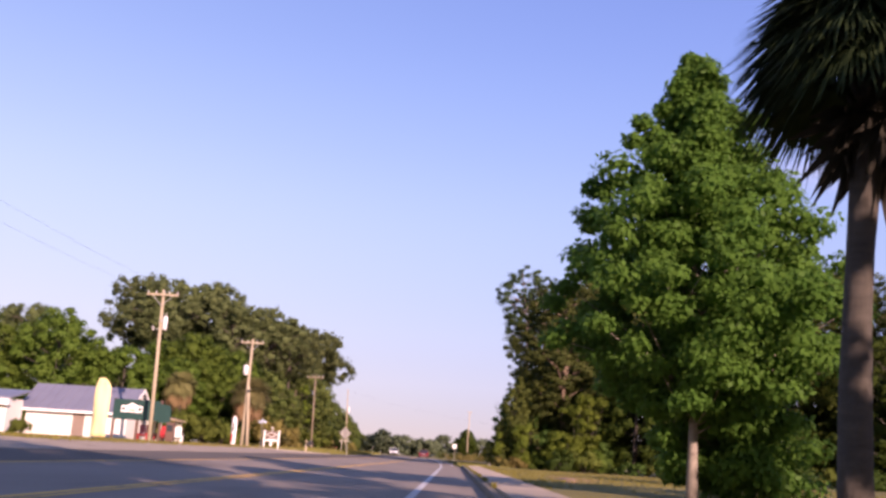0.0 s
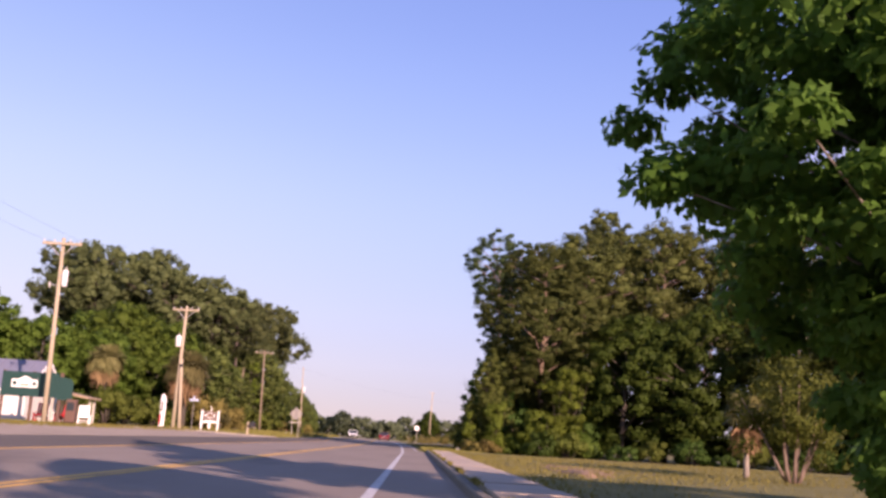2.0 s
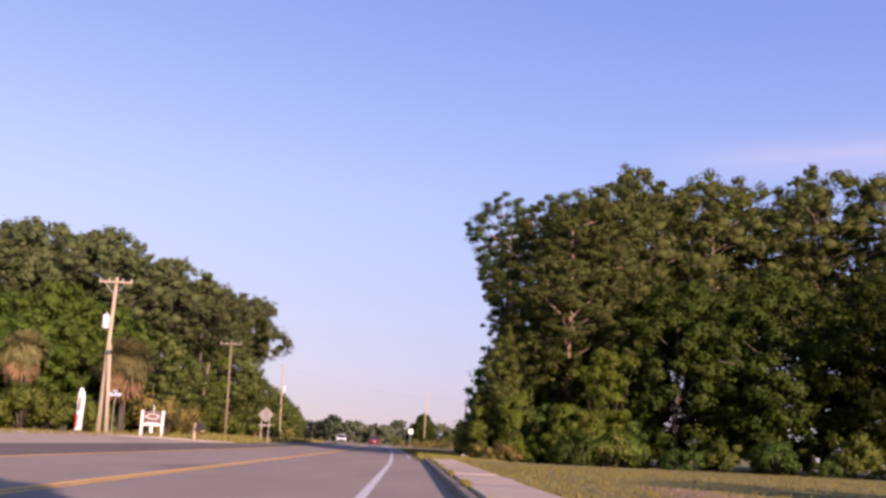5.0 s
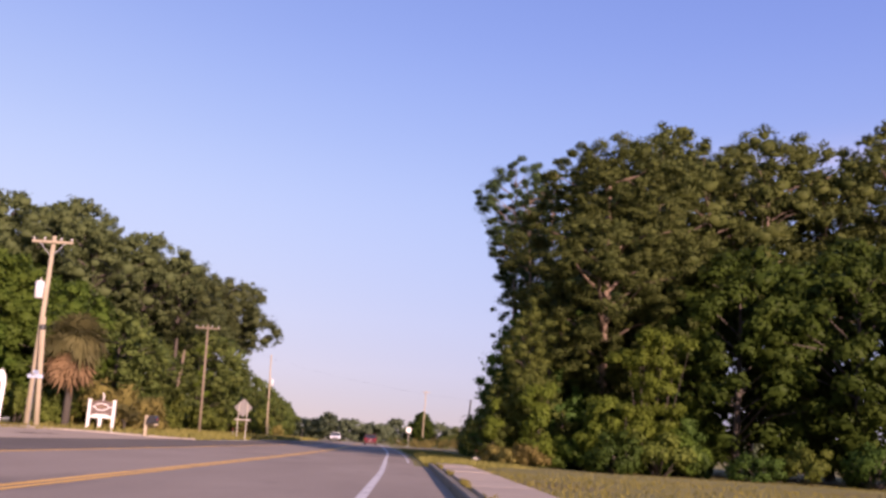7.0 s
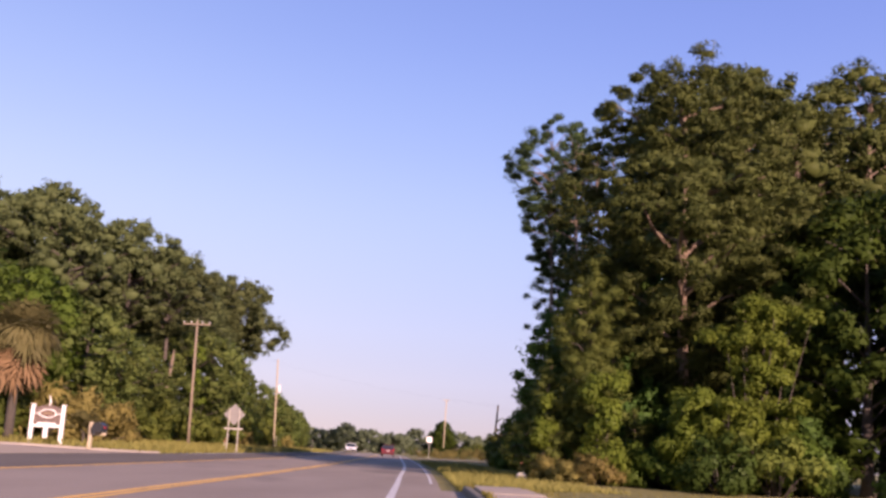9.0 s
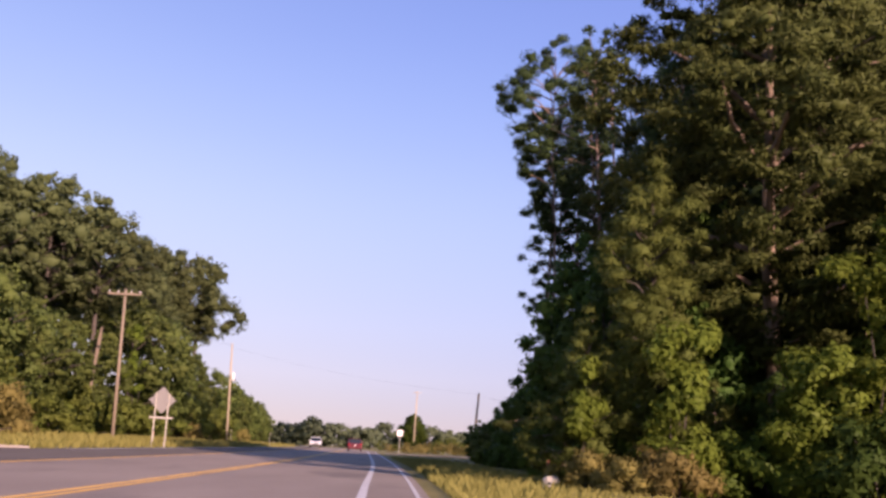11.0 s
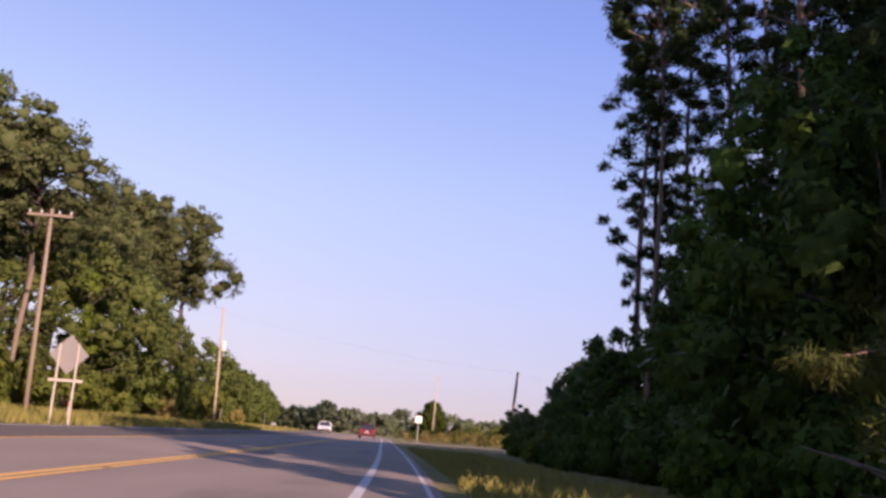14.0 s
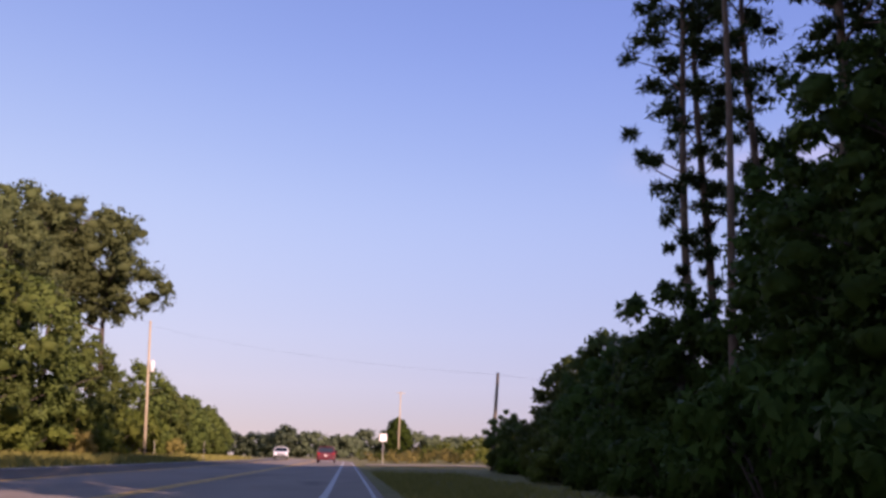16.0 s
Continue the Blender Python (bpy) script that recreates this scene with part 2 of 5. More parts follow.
M_VINE = foliage("climbing vine leaves", (0.0989, 0.149, 0.0208), (0.283, 0.339, 0.0584), 0.4, 0.4)
# fronds of the near palm, its shade put into the colour
M_FROND_SHADED = foliage("palm fronds", (0.0244, 0.0416, 0.0172), (0.061, 0.0806, 0.0342), 0.5, 0.12)
M_FROND_DEAD = foliage("dead palm fronds", (0.211, 0.13, 0.0651), (0.423, 0.285, 0.155), 0.7, 0.2)
M_FROND_OLIVE = foliage("olive palm fronds", (0.0904, 0.0881, 0.0339), (0.237, 0.209, 0.0881), 0.5, 0.2)
# dead fronds of the near palm, their colour darkened for the same shade
M_FROND_OLD_SHADED = foliage("old palm fronds darkened for shade", (0.0249, 0.0226, 0.0181), (0.0678, 0.0565, 0.0407), 0.7, 0.15)
M_GRASS = foliage("verge grass", (0.151, 0.162, 0.0418), (0.419, 0.348, 0.11), 0.6, 0.3, 0.0)
M_LAWN = foliage("lawn grass", (0.145, 0.136, 0.0314), (0.326, 0.265, 0.0755), 0.6, 0.3, 0.0)


def plain(name, colour, rough=0.5, metal=0.0, spec=0.5, wear=0.25, fine=40):
    light = tuple(min(1, c * (1 + wear)) for c in colour)
    dark = tuple(c * (1 - wear) for c in colour)
    return surface(name, dark, light, 3.0, fine, rough, metal, 0.08, 0.002, 0.6, spec)


M_WHITE = plain("white painted wood", (0.74, 0.72, 0.68), 0.5, wear=0.08)
M_WALL_WHITE = surface("white painted wall", (0.561, 0.535, 0.493), (0.663, 0.637, 0.595), 0.6, 30, 0.7, bump=0.2, depth=0.003, amount=0.5)
M_ROOF = surface("blue grey metal roof", (0.18, 0.185, 0.24), (0.25, 0.255, 0.31), 0.7, 20, 0.45, 0.3, 0.1, 0.003, 0.5)
M_GREEN = plain("dark green paint", (0.008, 0.042, 0.035), 0.45, wear=0.15)
M_STEEL = plain("galvanised steel", (0.42, 0.42, 0.42), 0.5, 0.6, wear=0.15)
M_STEEL_BACK = plain("dull aluminium sign back", (0.195, 0.185, 0.17), 0.7, 0.1, wear=0.15)
M_POST = plain("pale sign post", (0.37, 0.345, 0.29), 0.6, wear=0.15)
M_CREAM = plain("faded cream plastic", (0.34, 0.31, 0.25), 0.6, wear=0.12)
M_BLACK = plain("black plastic", (0.015, 0.015, 0.016), 0.45, wear=0.2)
M_RUBBER = plain("tyre rubber", (0.02, 0.02, 0.02), 0.85, wear=0.2)
M_RED = plain("red paint", (0.42, 0.03, 0.03), 0.3, wear=0.06)
M_DOOR = plain("grey brown door paint", (0.2, 0.145, 0.115), 0.6, wear=0.15)
M_BROWN = plain("brown paint", (0.11, 0.06, 0.042), 0.6, wear=0.2)
M_MAROON = plain("maroon panel", (0.13, 0.09, 0.075), 0.55, wear=0.2)
M_TAN = plain("tan shingle", (0.306, 0.221, 0.136), 0.85, wear=0.25)
M_YELLOW_FLAG = plain("pale yellow cloth", (0.75, 0.62, 0.3), 0.8, wear=0.08)
M_WHITE_CLOTH = plain("white cloth", (0.75, 0.74, 0.72), 0.8, wear=0.06)
M_PALE_BLUE = plain("faded pale blue enamel", (0.42, 0.5, 0.62), 0.4, wear=0.1)
M_ORANGE = plain("orange marker", (0.36, 0.09, 0.05), 0.5, wear=0.12)
M_CERAMIC = plain("grey porcelain", (0.45, 0.43, 0.41), 0.25, wear=0.08)
M_TRANSFORMER = plain("pale grey painted steel", (0.6, 0.6, 0.6), 0.4, wear=0.08)
M_WIRE = plain("dark wire", (0.05, 0.05, 0.05), 0.5, wear=0.1)


def glass(name, colour=(0.02, 0.025, 0.03)):
    m, n, l, p = shader(name)
    p.inputs["Base Color"].default_value = (*colour, 1)
    p.inputs["Roughness"].default_value = 0.04
    p.inputs["Specular IOR Level"].default_value = 0.8
    return m


def lacquer(name, colour):
    m, n, l, p = shader(name)
    tex = n.new("ShaderNodeTexNoise")
    tex.inputs["Scale"].default_value = 6
    mix = n.new("ShaderNodeMix")
    mix.data_type = "RGBA"
    mix.inputs["A"].default_value = (*[c * 0.85 for c in colour], 1)
    mix.inputs["B"].default_value = (*colour, 1)
    l.new(tex.outputs["Fac"], mix.inputs["Factor"])
    l.new(mix.outputs["Result"], p.inputs["Base Color"])
    p.inputs["Roughness"].default_value = 0.3
    p.inputs["Coat Weight"].default_value = 1.0
    p.inputs["Coat Roughness"].default_value = 0.05
    return m


M_GLASS = glass("tinted glass")
M_CAR_RED = lacquer("red car paint", (0.1, 0.01, 0.015))
M_CAR_SILVER = lacquer("silver white car paint", (0.66, 0.67, 0.69))
M_LAMP_RED = glass("red lamp lens", (0.35, 0.01, 0.01))
M_LAMP_CLEAR = glass("clear lamp lens", (0.6, 0.6, 0.6))


# ---- building helpers ----
class Geo:
    """Collects points and faces for one mesh."""

    def __init__(self):
        self.v, self.f, self.n, self.shading = [], [], 0, []

    def add(self, verts, faces):
        verts = np.asarray(verts, float).reshape(-1, 3)
        self.v.append(verts)
        self.f.extend([tuple(i + self.n for i in face) for face in faces])
        self.n += len(verts)
        return self

    def quads(self, verts):
        """verts: k x corners x 3."""
        k, corners = verts.shape[:2]
        self.v.append(verts.reshape(-1, 3))
        self.f.extend((np.arange(corners * k).reshape(-1, corners) + self.n).tolist())
        self.n += corners * k
        return self

    def leafage(self, leaf):
        """Leaves with their shading normals: k x (corners, then as many normals) x 3."""
        corners = leaf.shape[1] // 2
        self.shading.append(leaf[:, corners:].reshape(-1, 3))
        return self.quads(leaf[:, :corners])

    def box(self, lo, hi, bevel=0.0, m=None):
        lo, hi = np.array(lo, float), np.array(hi, float)
        b = min(bevel, *(hi - lo) * 0.45)
        pts, faces, index = [], [], {}
        if b <= 0:
            pts = [[(lo, hi)[i][0], (lo, hi)[j][1], (lo, hi)[k][2]] for i in (0, 1) for j in (0, 1) for k in (0, 1)]
            faces = [(0, 1, 3, 2), (4, 6, 7, 5), (0, 4, 5, 1), (2, 3, 7, 6), (0, 2, 6, 4), (1, 5, 7, 3)]
        else:
            for s in ((i, j, k) for i in (0, 1) for j in (0, 1) for k in (0, 1)):
                for axis in range(3):
                    p = np.where(np.array(s) == 0, lo + b, hi - b)
                    p[axis] = (lo, hi)[s[axis]][axis]
                    index[s, axis] = len(pts)
                    pts.append(p)
            for axis in range(3):
                u, w = (axis + 1) % 3, (axis + 2) % 3
                for side in (0, 1):
                    ring = []
                    for a, c in ((0, 0), (1, 0), (1, 1), (0, 1)):
                        s = [0, 0, 0]
                        s[axis], s[u], s[w] = side, a, c
                        ring.append(index[tuple(s), axis])
                    faces.append(tuple(ring if side else ring[::-1]))
            for axis in range(3):
                u, w = (axis + 1) % 3, (axis + 2) % 3
                for a in (0, 1):
                    for c in (0, 1):
                        s0, s1 = [0, 0, 0], [0, 0, 0]
                        s0[axis], s1[axis] = 0, 1
                        s0[u] = s1[u] = a
                        s0[w] = s1[w] = c
                        s0, s1 = tuple(s0), tuple(s1)
                        ring = (index[s0, u], index[s1, u], index[s1, w], index[s0, w])
                        faces.append(ring if a != c else ring[::-1])
            for s in ((i, j, k) for i in (0, 1) for j in (0, 1) for k in (0, 1)):
                ring = tuple(index[s, axis] for axis in range(3))
                faces.append(ring if sum(s) % 2 else ring[::-1])
        pts = np.array(pts)
        if m is not None:
            pts = np.array([m @ Vector(p) for p in pts])
        return self.add(pts, faces)

    def tube(self, points, radii, n=8, cap=True):
        pts = [Vector(p) for p in points]
        rings = []
        side = None
        for i, p in enumerate(pts):
            way = (pts[min(i + 1, len(pts) - 1)] - pts[max(i - 1, 0)]).normalized()
            if side is None:
                side = way.orthogonal().normalized()
            side = (side - way * side.dot(way)).normalized()
            up = way.cross(side)
            for k in range(n):
                a = 2 * math.pi * k / n
                rings.append(p + (side * math.cos(a) + up * math.sin(a)) * radii[i])
        faces = [(i * n + k, i * n + (k + 1) % n, (i + 1) * n + (k + 1) % n, (i + 1) * n + k) for i in range(len(pts) - 1) for k in range(n)]
        if cap:
            faces += [tuple(range(n))[::-1], tuple(range((len(pts) - 1) * n, len(pts) * n))]
        return self.add([tuple(r) for r in rings], faces)

    def prism(self, outline, axis, lo, hi):
        """A flat outline (two coordinates, counter-clockwise) pulled along an axis."""
        n = len(outline)
        order = {"x": (1, 2, 0), "y": (0, 2, 1), "z": (0, 1, 2)}[axis]
        pts = np.zeros((2 * n, 3))
        for i, (a, b) in enumerate(outline):
            for k, d in enumerate((lo, hi)):
                pts[i + k * n, order[0]], pts[i + k * n, order[1]], pts[i + k * n, order[2]] = a, b, d
        faces = [tuple(range(n))[::-1], tuple(range(n, 2 * n))] + [(i, (i + 1) % n, n + (i + 1) % n, n + i) for i in range(n)]
        return self.add(pts, faces)

    def mesh(self, name, material, smooth=False):
        me = bpy.data.meshes.new(name)
        me.from_pydata(np.concatenate(self.v).tolist(), [], self.f)
        if smooth or self.shading:
            me.polygons.foreach_set("use_smooth", np.ones(len(me.polygons), bool))
        if self.shading:
            me.normals_split_custom_set_from_vertices(np.concatenate(self.shading).tolist())
        me.materials.append(material)
        me.update()
        return me


def tidy(me):
    bm = bmesh.new()
    bm.from_mesh(me)
    bmesh.ops.recalc_face_normals(bm, faces=bm.faces)
    bm.to_mesh(me)
    bm.free()
    return me


def thing(name, at=(0, 0, 0), label="", category="", group="", turn=0.0):
    ob = new(name)
    ob.empty_display_size = 0.2
    ob.matrix_basis = pose(*at, 0, 0, turn)
    return tagged(ob, label, category, group)


def part(name, geo, material, parent, label="", smooth=False, fix=True):
    me = geo.mesh(name, material, smooth)
    ob = new(name, tidy(me) if fix else me)
    ob.parent = parent
    return tagged(ob, label)


def setting(name, geo, material, label, category, kind="structure", smooth=False, fix=False):
    me = geo.mesh(name, material, smooth)
    return tagged(new(name, tidy(me) if fix else me), label, category, "", kind)


# ---- the line of the road and the lie of the land ----
def bend(y):
    """How far the road has swung to the left."""
    if y < 62:
        return 0.0
    if y < 104:
        return -0.00034 * (y - 62) ** 2
    if y < 190:
        return -0.6 - 0.0286 * (y - 104)
    return -0.6 - 0.0286 * (y - 104) - 0.00105 * (y - 190) ** 2 if y < 520 else bend(519) - 0.72 * (y - 519)


def land(s, y):
    """Height of the ground, s metres to the right of the straight road line."""
    z = min(0.45, max(0.0, 0.035 * (-4.2 - s)))
    if s > 0.8:
        z += 0.12 * min(1.0, max(0.0, (64.5 - y) / 4))
    z -= 0.3 * math.exp(-((y - 85) / 4) ** 2 - ((s + 16.5) / 3) ** 2)
    return z


def at_road(s, y, dz=0.0):
    return (s + bend(y), y, land(s, y) + dz)


def rows_between(y0, y1):
    ys, y = [y0], y0
    while y < y1 - 1e-6:
        y = min(y1, y + (1.5 if 55 < y < 70 else 4 if y < 200 else 10 if y < 600 else 200))
        ys.append(y)
    return ys


def edge_drift(y):
    """The edge line steps a little towards the road where the kerb ends."""
    return -0.22 * min(1.0, max(0.0, (y - 54) / 18))


def strip(s0, s1, y0, y1, dz, cuts=(-17.06, -4.2), drift=None):
    cols = [s0] + [c for c in cuts if s0 + 1e-3 < c < s1 - 1e-3] + [s1]
    ys = rows_between(y0, y1)
    k = len(cols)
    return Geo().add([at_road(s + (drift(y) if drift else 0), y, dz) for y in ys for s in cols], [(i * k + j, i * k + j + 1, (i + 1) * k + j + 1, (i + 1) * k + j) for i in range(len(ys) - 1) for j in range(k - 1)])


# ground sheet: follows the road, reaches the horizon
rng = np.random.default_rng(11)
cols = [-2500, -700, -250, -120, -70, -50, -40, -32, -26, -21, -17.06, -14.5, -12.5, -10.6, -7, -4.2, 0.4, 0.78, 0.95, 2.0, 3.2, 4.5, 6, 8, 11, 15, 20, 28, 40, 60, 110, 250, 700, 2500]
ys = [-2500, -600, -200, -80] + rows_between(-40, 600)[0:] + [900, 1500, 3500]
pts = []
for y in ys:
    for s in cols:
        z = land(s, max(-60, min(y, 600))) - 0.03
        if s < -14.6 or s > 3:
            z += 0.10 * noise.noise(Vector((s * 0.13, y * 0.11, 3.1)))
        pts.append((s + bend(max(y, 0)) * (1 if abs(s) < 300 else 0), y, z))
k = len(cols)
setting("ground", Geo().add(pts, [(i * k + j, i * k + j + 1, (i + 1) * k + j + 1, (i + 1) * k + j) for i in range(len(ys) - 1) for j in range(k - 1)]), M_GROUND, "rough mown grass ground running to the distant trees", "ground")

# carriageway
setting("road", strip(-7.55, 0.78, -60, 62, 0.0), M_ASPHALT, "sun-bleached grey asphalt road with a cycle lane", "road")
setting("road", strip(-7.55, 0.36, 62, 560, 0.0), M_ASPHALT, "grey asphalt road bending gently away between trees", "road")
setting("road", strip(-10.5, -7.55, -60, 560, -0.004), M_ASPHALT_DARK, "darker asphalt of the oncoming lane", "road")


def marking(name, s0, s1, y0, y1, material, label, drift=None):
    setting(name, strip(s0, s1, y0, y1, 0.005, drift=drift), material, label, "road marking")


marking("edge_line", -0.55, -0.415, -60, 560, M_WHITE_LINE, "worn white line along the cycle lane", edge_drift)
marking("shoulder_line", 0.15, 0.22, 66, 560, M_WHITE_LINE, "thin white line at the outer edge of the shoulder")
for a, b in ((-4.34, -4.22), (-4.14, -4.02)):
    marking("centre_line", a, b, -60, 560, M_YELLOW_LINE, "one stripe of the double yellow centre line")
marking("turn_lane_line", -7.54, -7.4, -60, 560, M_YELLOW_LINE, "single worn yellow line beside the oncoming lane")
marking("far_edge_line", -10.2, -10.08, 84, 560, M_WHITE_LINE, "white line at the far road edge")

# kerb and sidewalk
profile = [(0.78, -0.12), (0.93, -0.12), (0.93, 0.125), (0.81, 0.13), (0.785, 0.11)]
kerb = setting("kerb", Geo().box((0.79, -60, -0.15), (0.92, 61.6, 0.105)), M_KERB, "low weathered concrete kerb with dirty joints", "kerb")
stone = tidy(Geo().prism(profile, "y", 0.0, 3.03).mesh("kerbstone", M_KERB))
for i in range(40):
    ob = new("kerbstone", stone)
    ob.matrix_basis = pose(0.004 * math.sin(i * 1.9), -60 + 3.05 * i - (0.4 if i == 39 else 0), 0.003 * math.sin(i * 2.7))
    ob.parent = kerb
walkway = setting("sidewalk", Geo().box((1.02, -60, -0.15), (1.96, 62.3, 0.125)), M_CONCRETE, "pale concrete sidewalk ending at the woods", "sidewalk")
slab = tidy(Geo().box((1.0, 0.0, -0.1), (1.98, 1.524, 0.145), 0.004).mesh("slab", M_SLAB))
for i in range(79):
    ob = new("slab", slab)
    ob.matrix_basis = pose(0.006 * math.sin(i * 1.3), -60 + 1.53 * i, 0.004 * math.sin(i * 2.3), 0.12 * math.sin(i * 1.7), 0.15 * math.sin(i * 3.1))
    ob.parent = walkway
# concrete forecourt on the far side
grid, faces = [], []
ysp = [-60, -20, 20, 40, 60, 73, 76.6, 78.6, 81.5]
ends = [-16.0, -16.0, -16.0, -16.2, -16.4, -16.2, -14.2, -11.7, -10.6]
for y, e in zip(ysp, ends):
    for q in np.linspace(0, 1, 5):
        x = -10.5 + (e + 10.5) * q
        grid.append((x, y, land(x, y) + 0.004))
faces = [(i * 5 + j, i * 5 + j + 1, (i + 1) * 5 + j + 1, (i + 1) * 5 + j) for i in range(len(ysp) - 1) for j in range(4)]
setting("forecourt", Geo().add(grid, faces), M_FORECOURT, "pale sandy concrete forecourt and driveway mouth", "pavement")
for x, y, r in ((-12.5, 64.2, 0.5), (-12.4, 66.0, 0.42)):
    ring = [(x + r * 0.7 * (1 + 0.15 * math.sin(3 * a)) * math.cos(a), y + r * 1.3 * math.sin(a), land(x, y) + 0.02) for a in np.linspace(0, 2 * math.pi, 17)[:-1]]
    setting("oil_patch", Geo().add(ring, [tuple(range(16))]), M_ASPHALT_DARK, "dark worn patch in the concrete forecourt", "pavement")
lip = Geo()
for (ya, a), (yb, b) in zip(zip(ysp[4:], ends[4:]), zip(ysp[5:], ends[5:])):
    lip.tube([(a, ya, land(a, ya) + 0.015), (b, yb, land(b, yb) + 0.015)], [0.05, 0.05], 6)
setting("driveway_edging", lip, M_CONCRETE, "pale concrete edging round the driveway corner", "kerb", fix=True)


# ---- foliage tools ----
def unit(a):
    return a / np.maximum(np.linalg.norm(a, axis=-1, keepdims=True), 1e-9)


def leaves(centres, radii, count, size, aspect, rng, flat=0.8, outward=0.5, droop=0.0, hollow=0.5, three=True, fill=0.0, soft=1.0):
    """Pointed leaves (of three corners, or four for near trees) scattered through clumps, shaded softly as parts of their clump. outward: how far a leaf points away from its clump's middle."""
    centres, radii = np.asarray(centres, float), np.asarray(radii, float)
    which = np.repeat(np.arange(len(centres)), count)
    k = len(which)
    u = unit(rng.normal(size=(k, 3)))
    reach = hollow + (1 - hollow) * rng.random((k, 1)) ** 0.7
    p = centres[which] + u * reach * radii[which][:, None] * np.array([1, 1, flat])
    tip = unit(u * outward + rng.normal(size=(k, 3)) * (1.05 - outward) + np.array([0, 0, -droop]))
    face = unit(u * 1.0 + rng.normal(size=(k, 3)) * 0.28 + np.array([0, 0, 0.3]))
    tip = unit(tip - face * (tip * face).sum(1, keepdims=True) * 0.75)
    wide = unit(np.cross(tip, face))
    length = (size * (0.65 + 0.7 * rng.random(k)))[:, None]
    width = length * aspect
    puff = unit((u * 0.42 + unit(p - centres.mean(0)) * 0.55) * soft + face * (1.3 - soft) + rng.normal(size=(k, 3)) * 0.22)
    if three:
        made = np.stack([p + wide * width * 0.6, p + tip * length, p - wide * width * 0.6], 1)
    else:
        made = np.stack([p, p + tip * length * 0.5 + wide * width * 0.5, p + tip * length, p + tip * length * 0.5 - wide * width * 0.5], 1)
    made = np.concatenate([made, np.repeat(puff[:, None], made.shape[1], 1)], 1)
    if fill:
        made = np.concatenate([made, bunches(centres, radii * fill, flat, made.shape[1] // 2, rng)])
    return made


def ball_faces():
    """Corners of the 20 faces of a rounded lump, on the unit sphere."""
    bm = bmesh.new()
    bmesh.ops.create_icosphere(bm, subdivisions=1, radius=1.0)
    out = np.array([[v.co[:] for v in f.verts] for f in bm.faces])
    bm.free()
    return out


BALL = ball_faces()


def bunches(centres, radii, flat, corners, rng):
    """The dense inside of each clump: an uneven lump of leaf, hidden under the single leaves."""
    out = []
    for c, r in zip(centres, radii):
        phase = rng.random(3) * 6.28
        bump = 1 + 0.16 * np.sin(BALL[..., 0] * 4 + phase[0]) + 0.14 * np.sin(BALL[..., 1] * 5 + phase[1]) + 0.12 * np.sin(BALL[..., 2] * 5 + phase[2])
        v = c + BALL * bump[..., None] * r * np.array([1, 1, flat])
        normal = unit(BALL * 0.7 + unit(v - np.mean(centres, 0)) * 0.4)
        if corners == 4:
            v, normal = (np.concatenate([q[:, :2], (q[:, 1:2] + q[:, 2:3]) / 2, q[:, 2:]], 1) for q in (v, normal))
        out.append(np.concatenate([v, normal], 1))
    return np.concatenate(out)


def limb_points(start, way, length, rise, rng, steps=4, wobble=0.12):
    pts = [np.array(start, float)]
    way = np.array(way, float)
    for i in range(steps):
        way = unit(way + np.array([0, 0, rise / steps]) + rng.normal(size=3) * wobble)
        pts.append(pts[-1] + way * length / steps)
    return pts


def tree_meshes(name, build, bark, leaf):
    """Trunk and crown meshes from a builder that fills (wood, quads)."""
    wood, crown = Geo(), []
    build(wood, crown)
    g = Geo()
    g.leafage(np.concatenate(crown))
    return wood.mesh("trunk", bark, True), g.mesh("crown", leaf)


def plant_tree(name, meshes, x, y, z, scale, turn, label, category, group="", stretch=1.0):
    ob = new(name)
    ob.empty_display_size = 0.3
    ob.matrix_basis = pose(x, y, z, 0, 0, turn)
    ob.scale = (scale, scale, scale * stretch)
    tagged(ob, label, category, group)
    for kind, me in zip(("trunk", "crown"), meshes):
        if me is not None:
            child = new(kind, me)
            child.parent = ob
    return ob


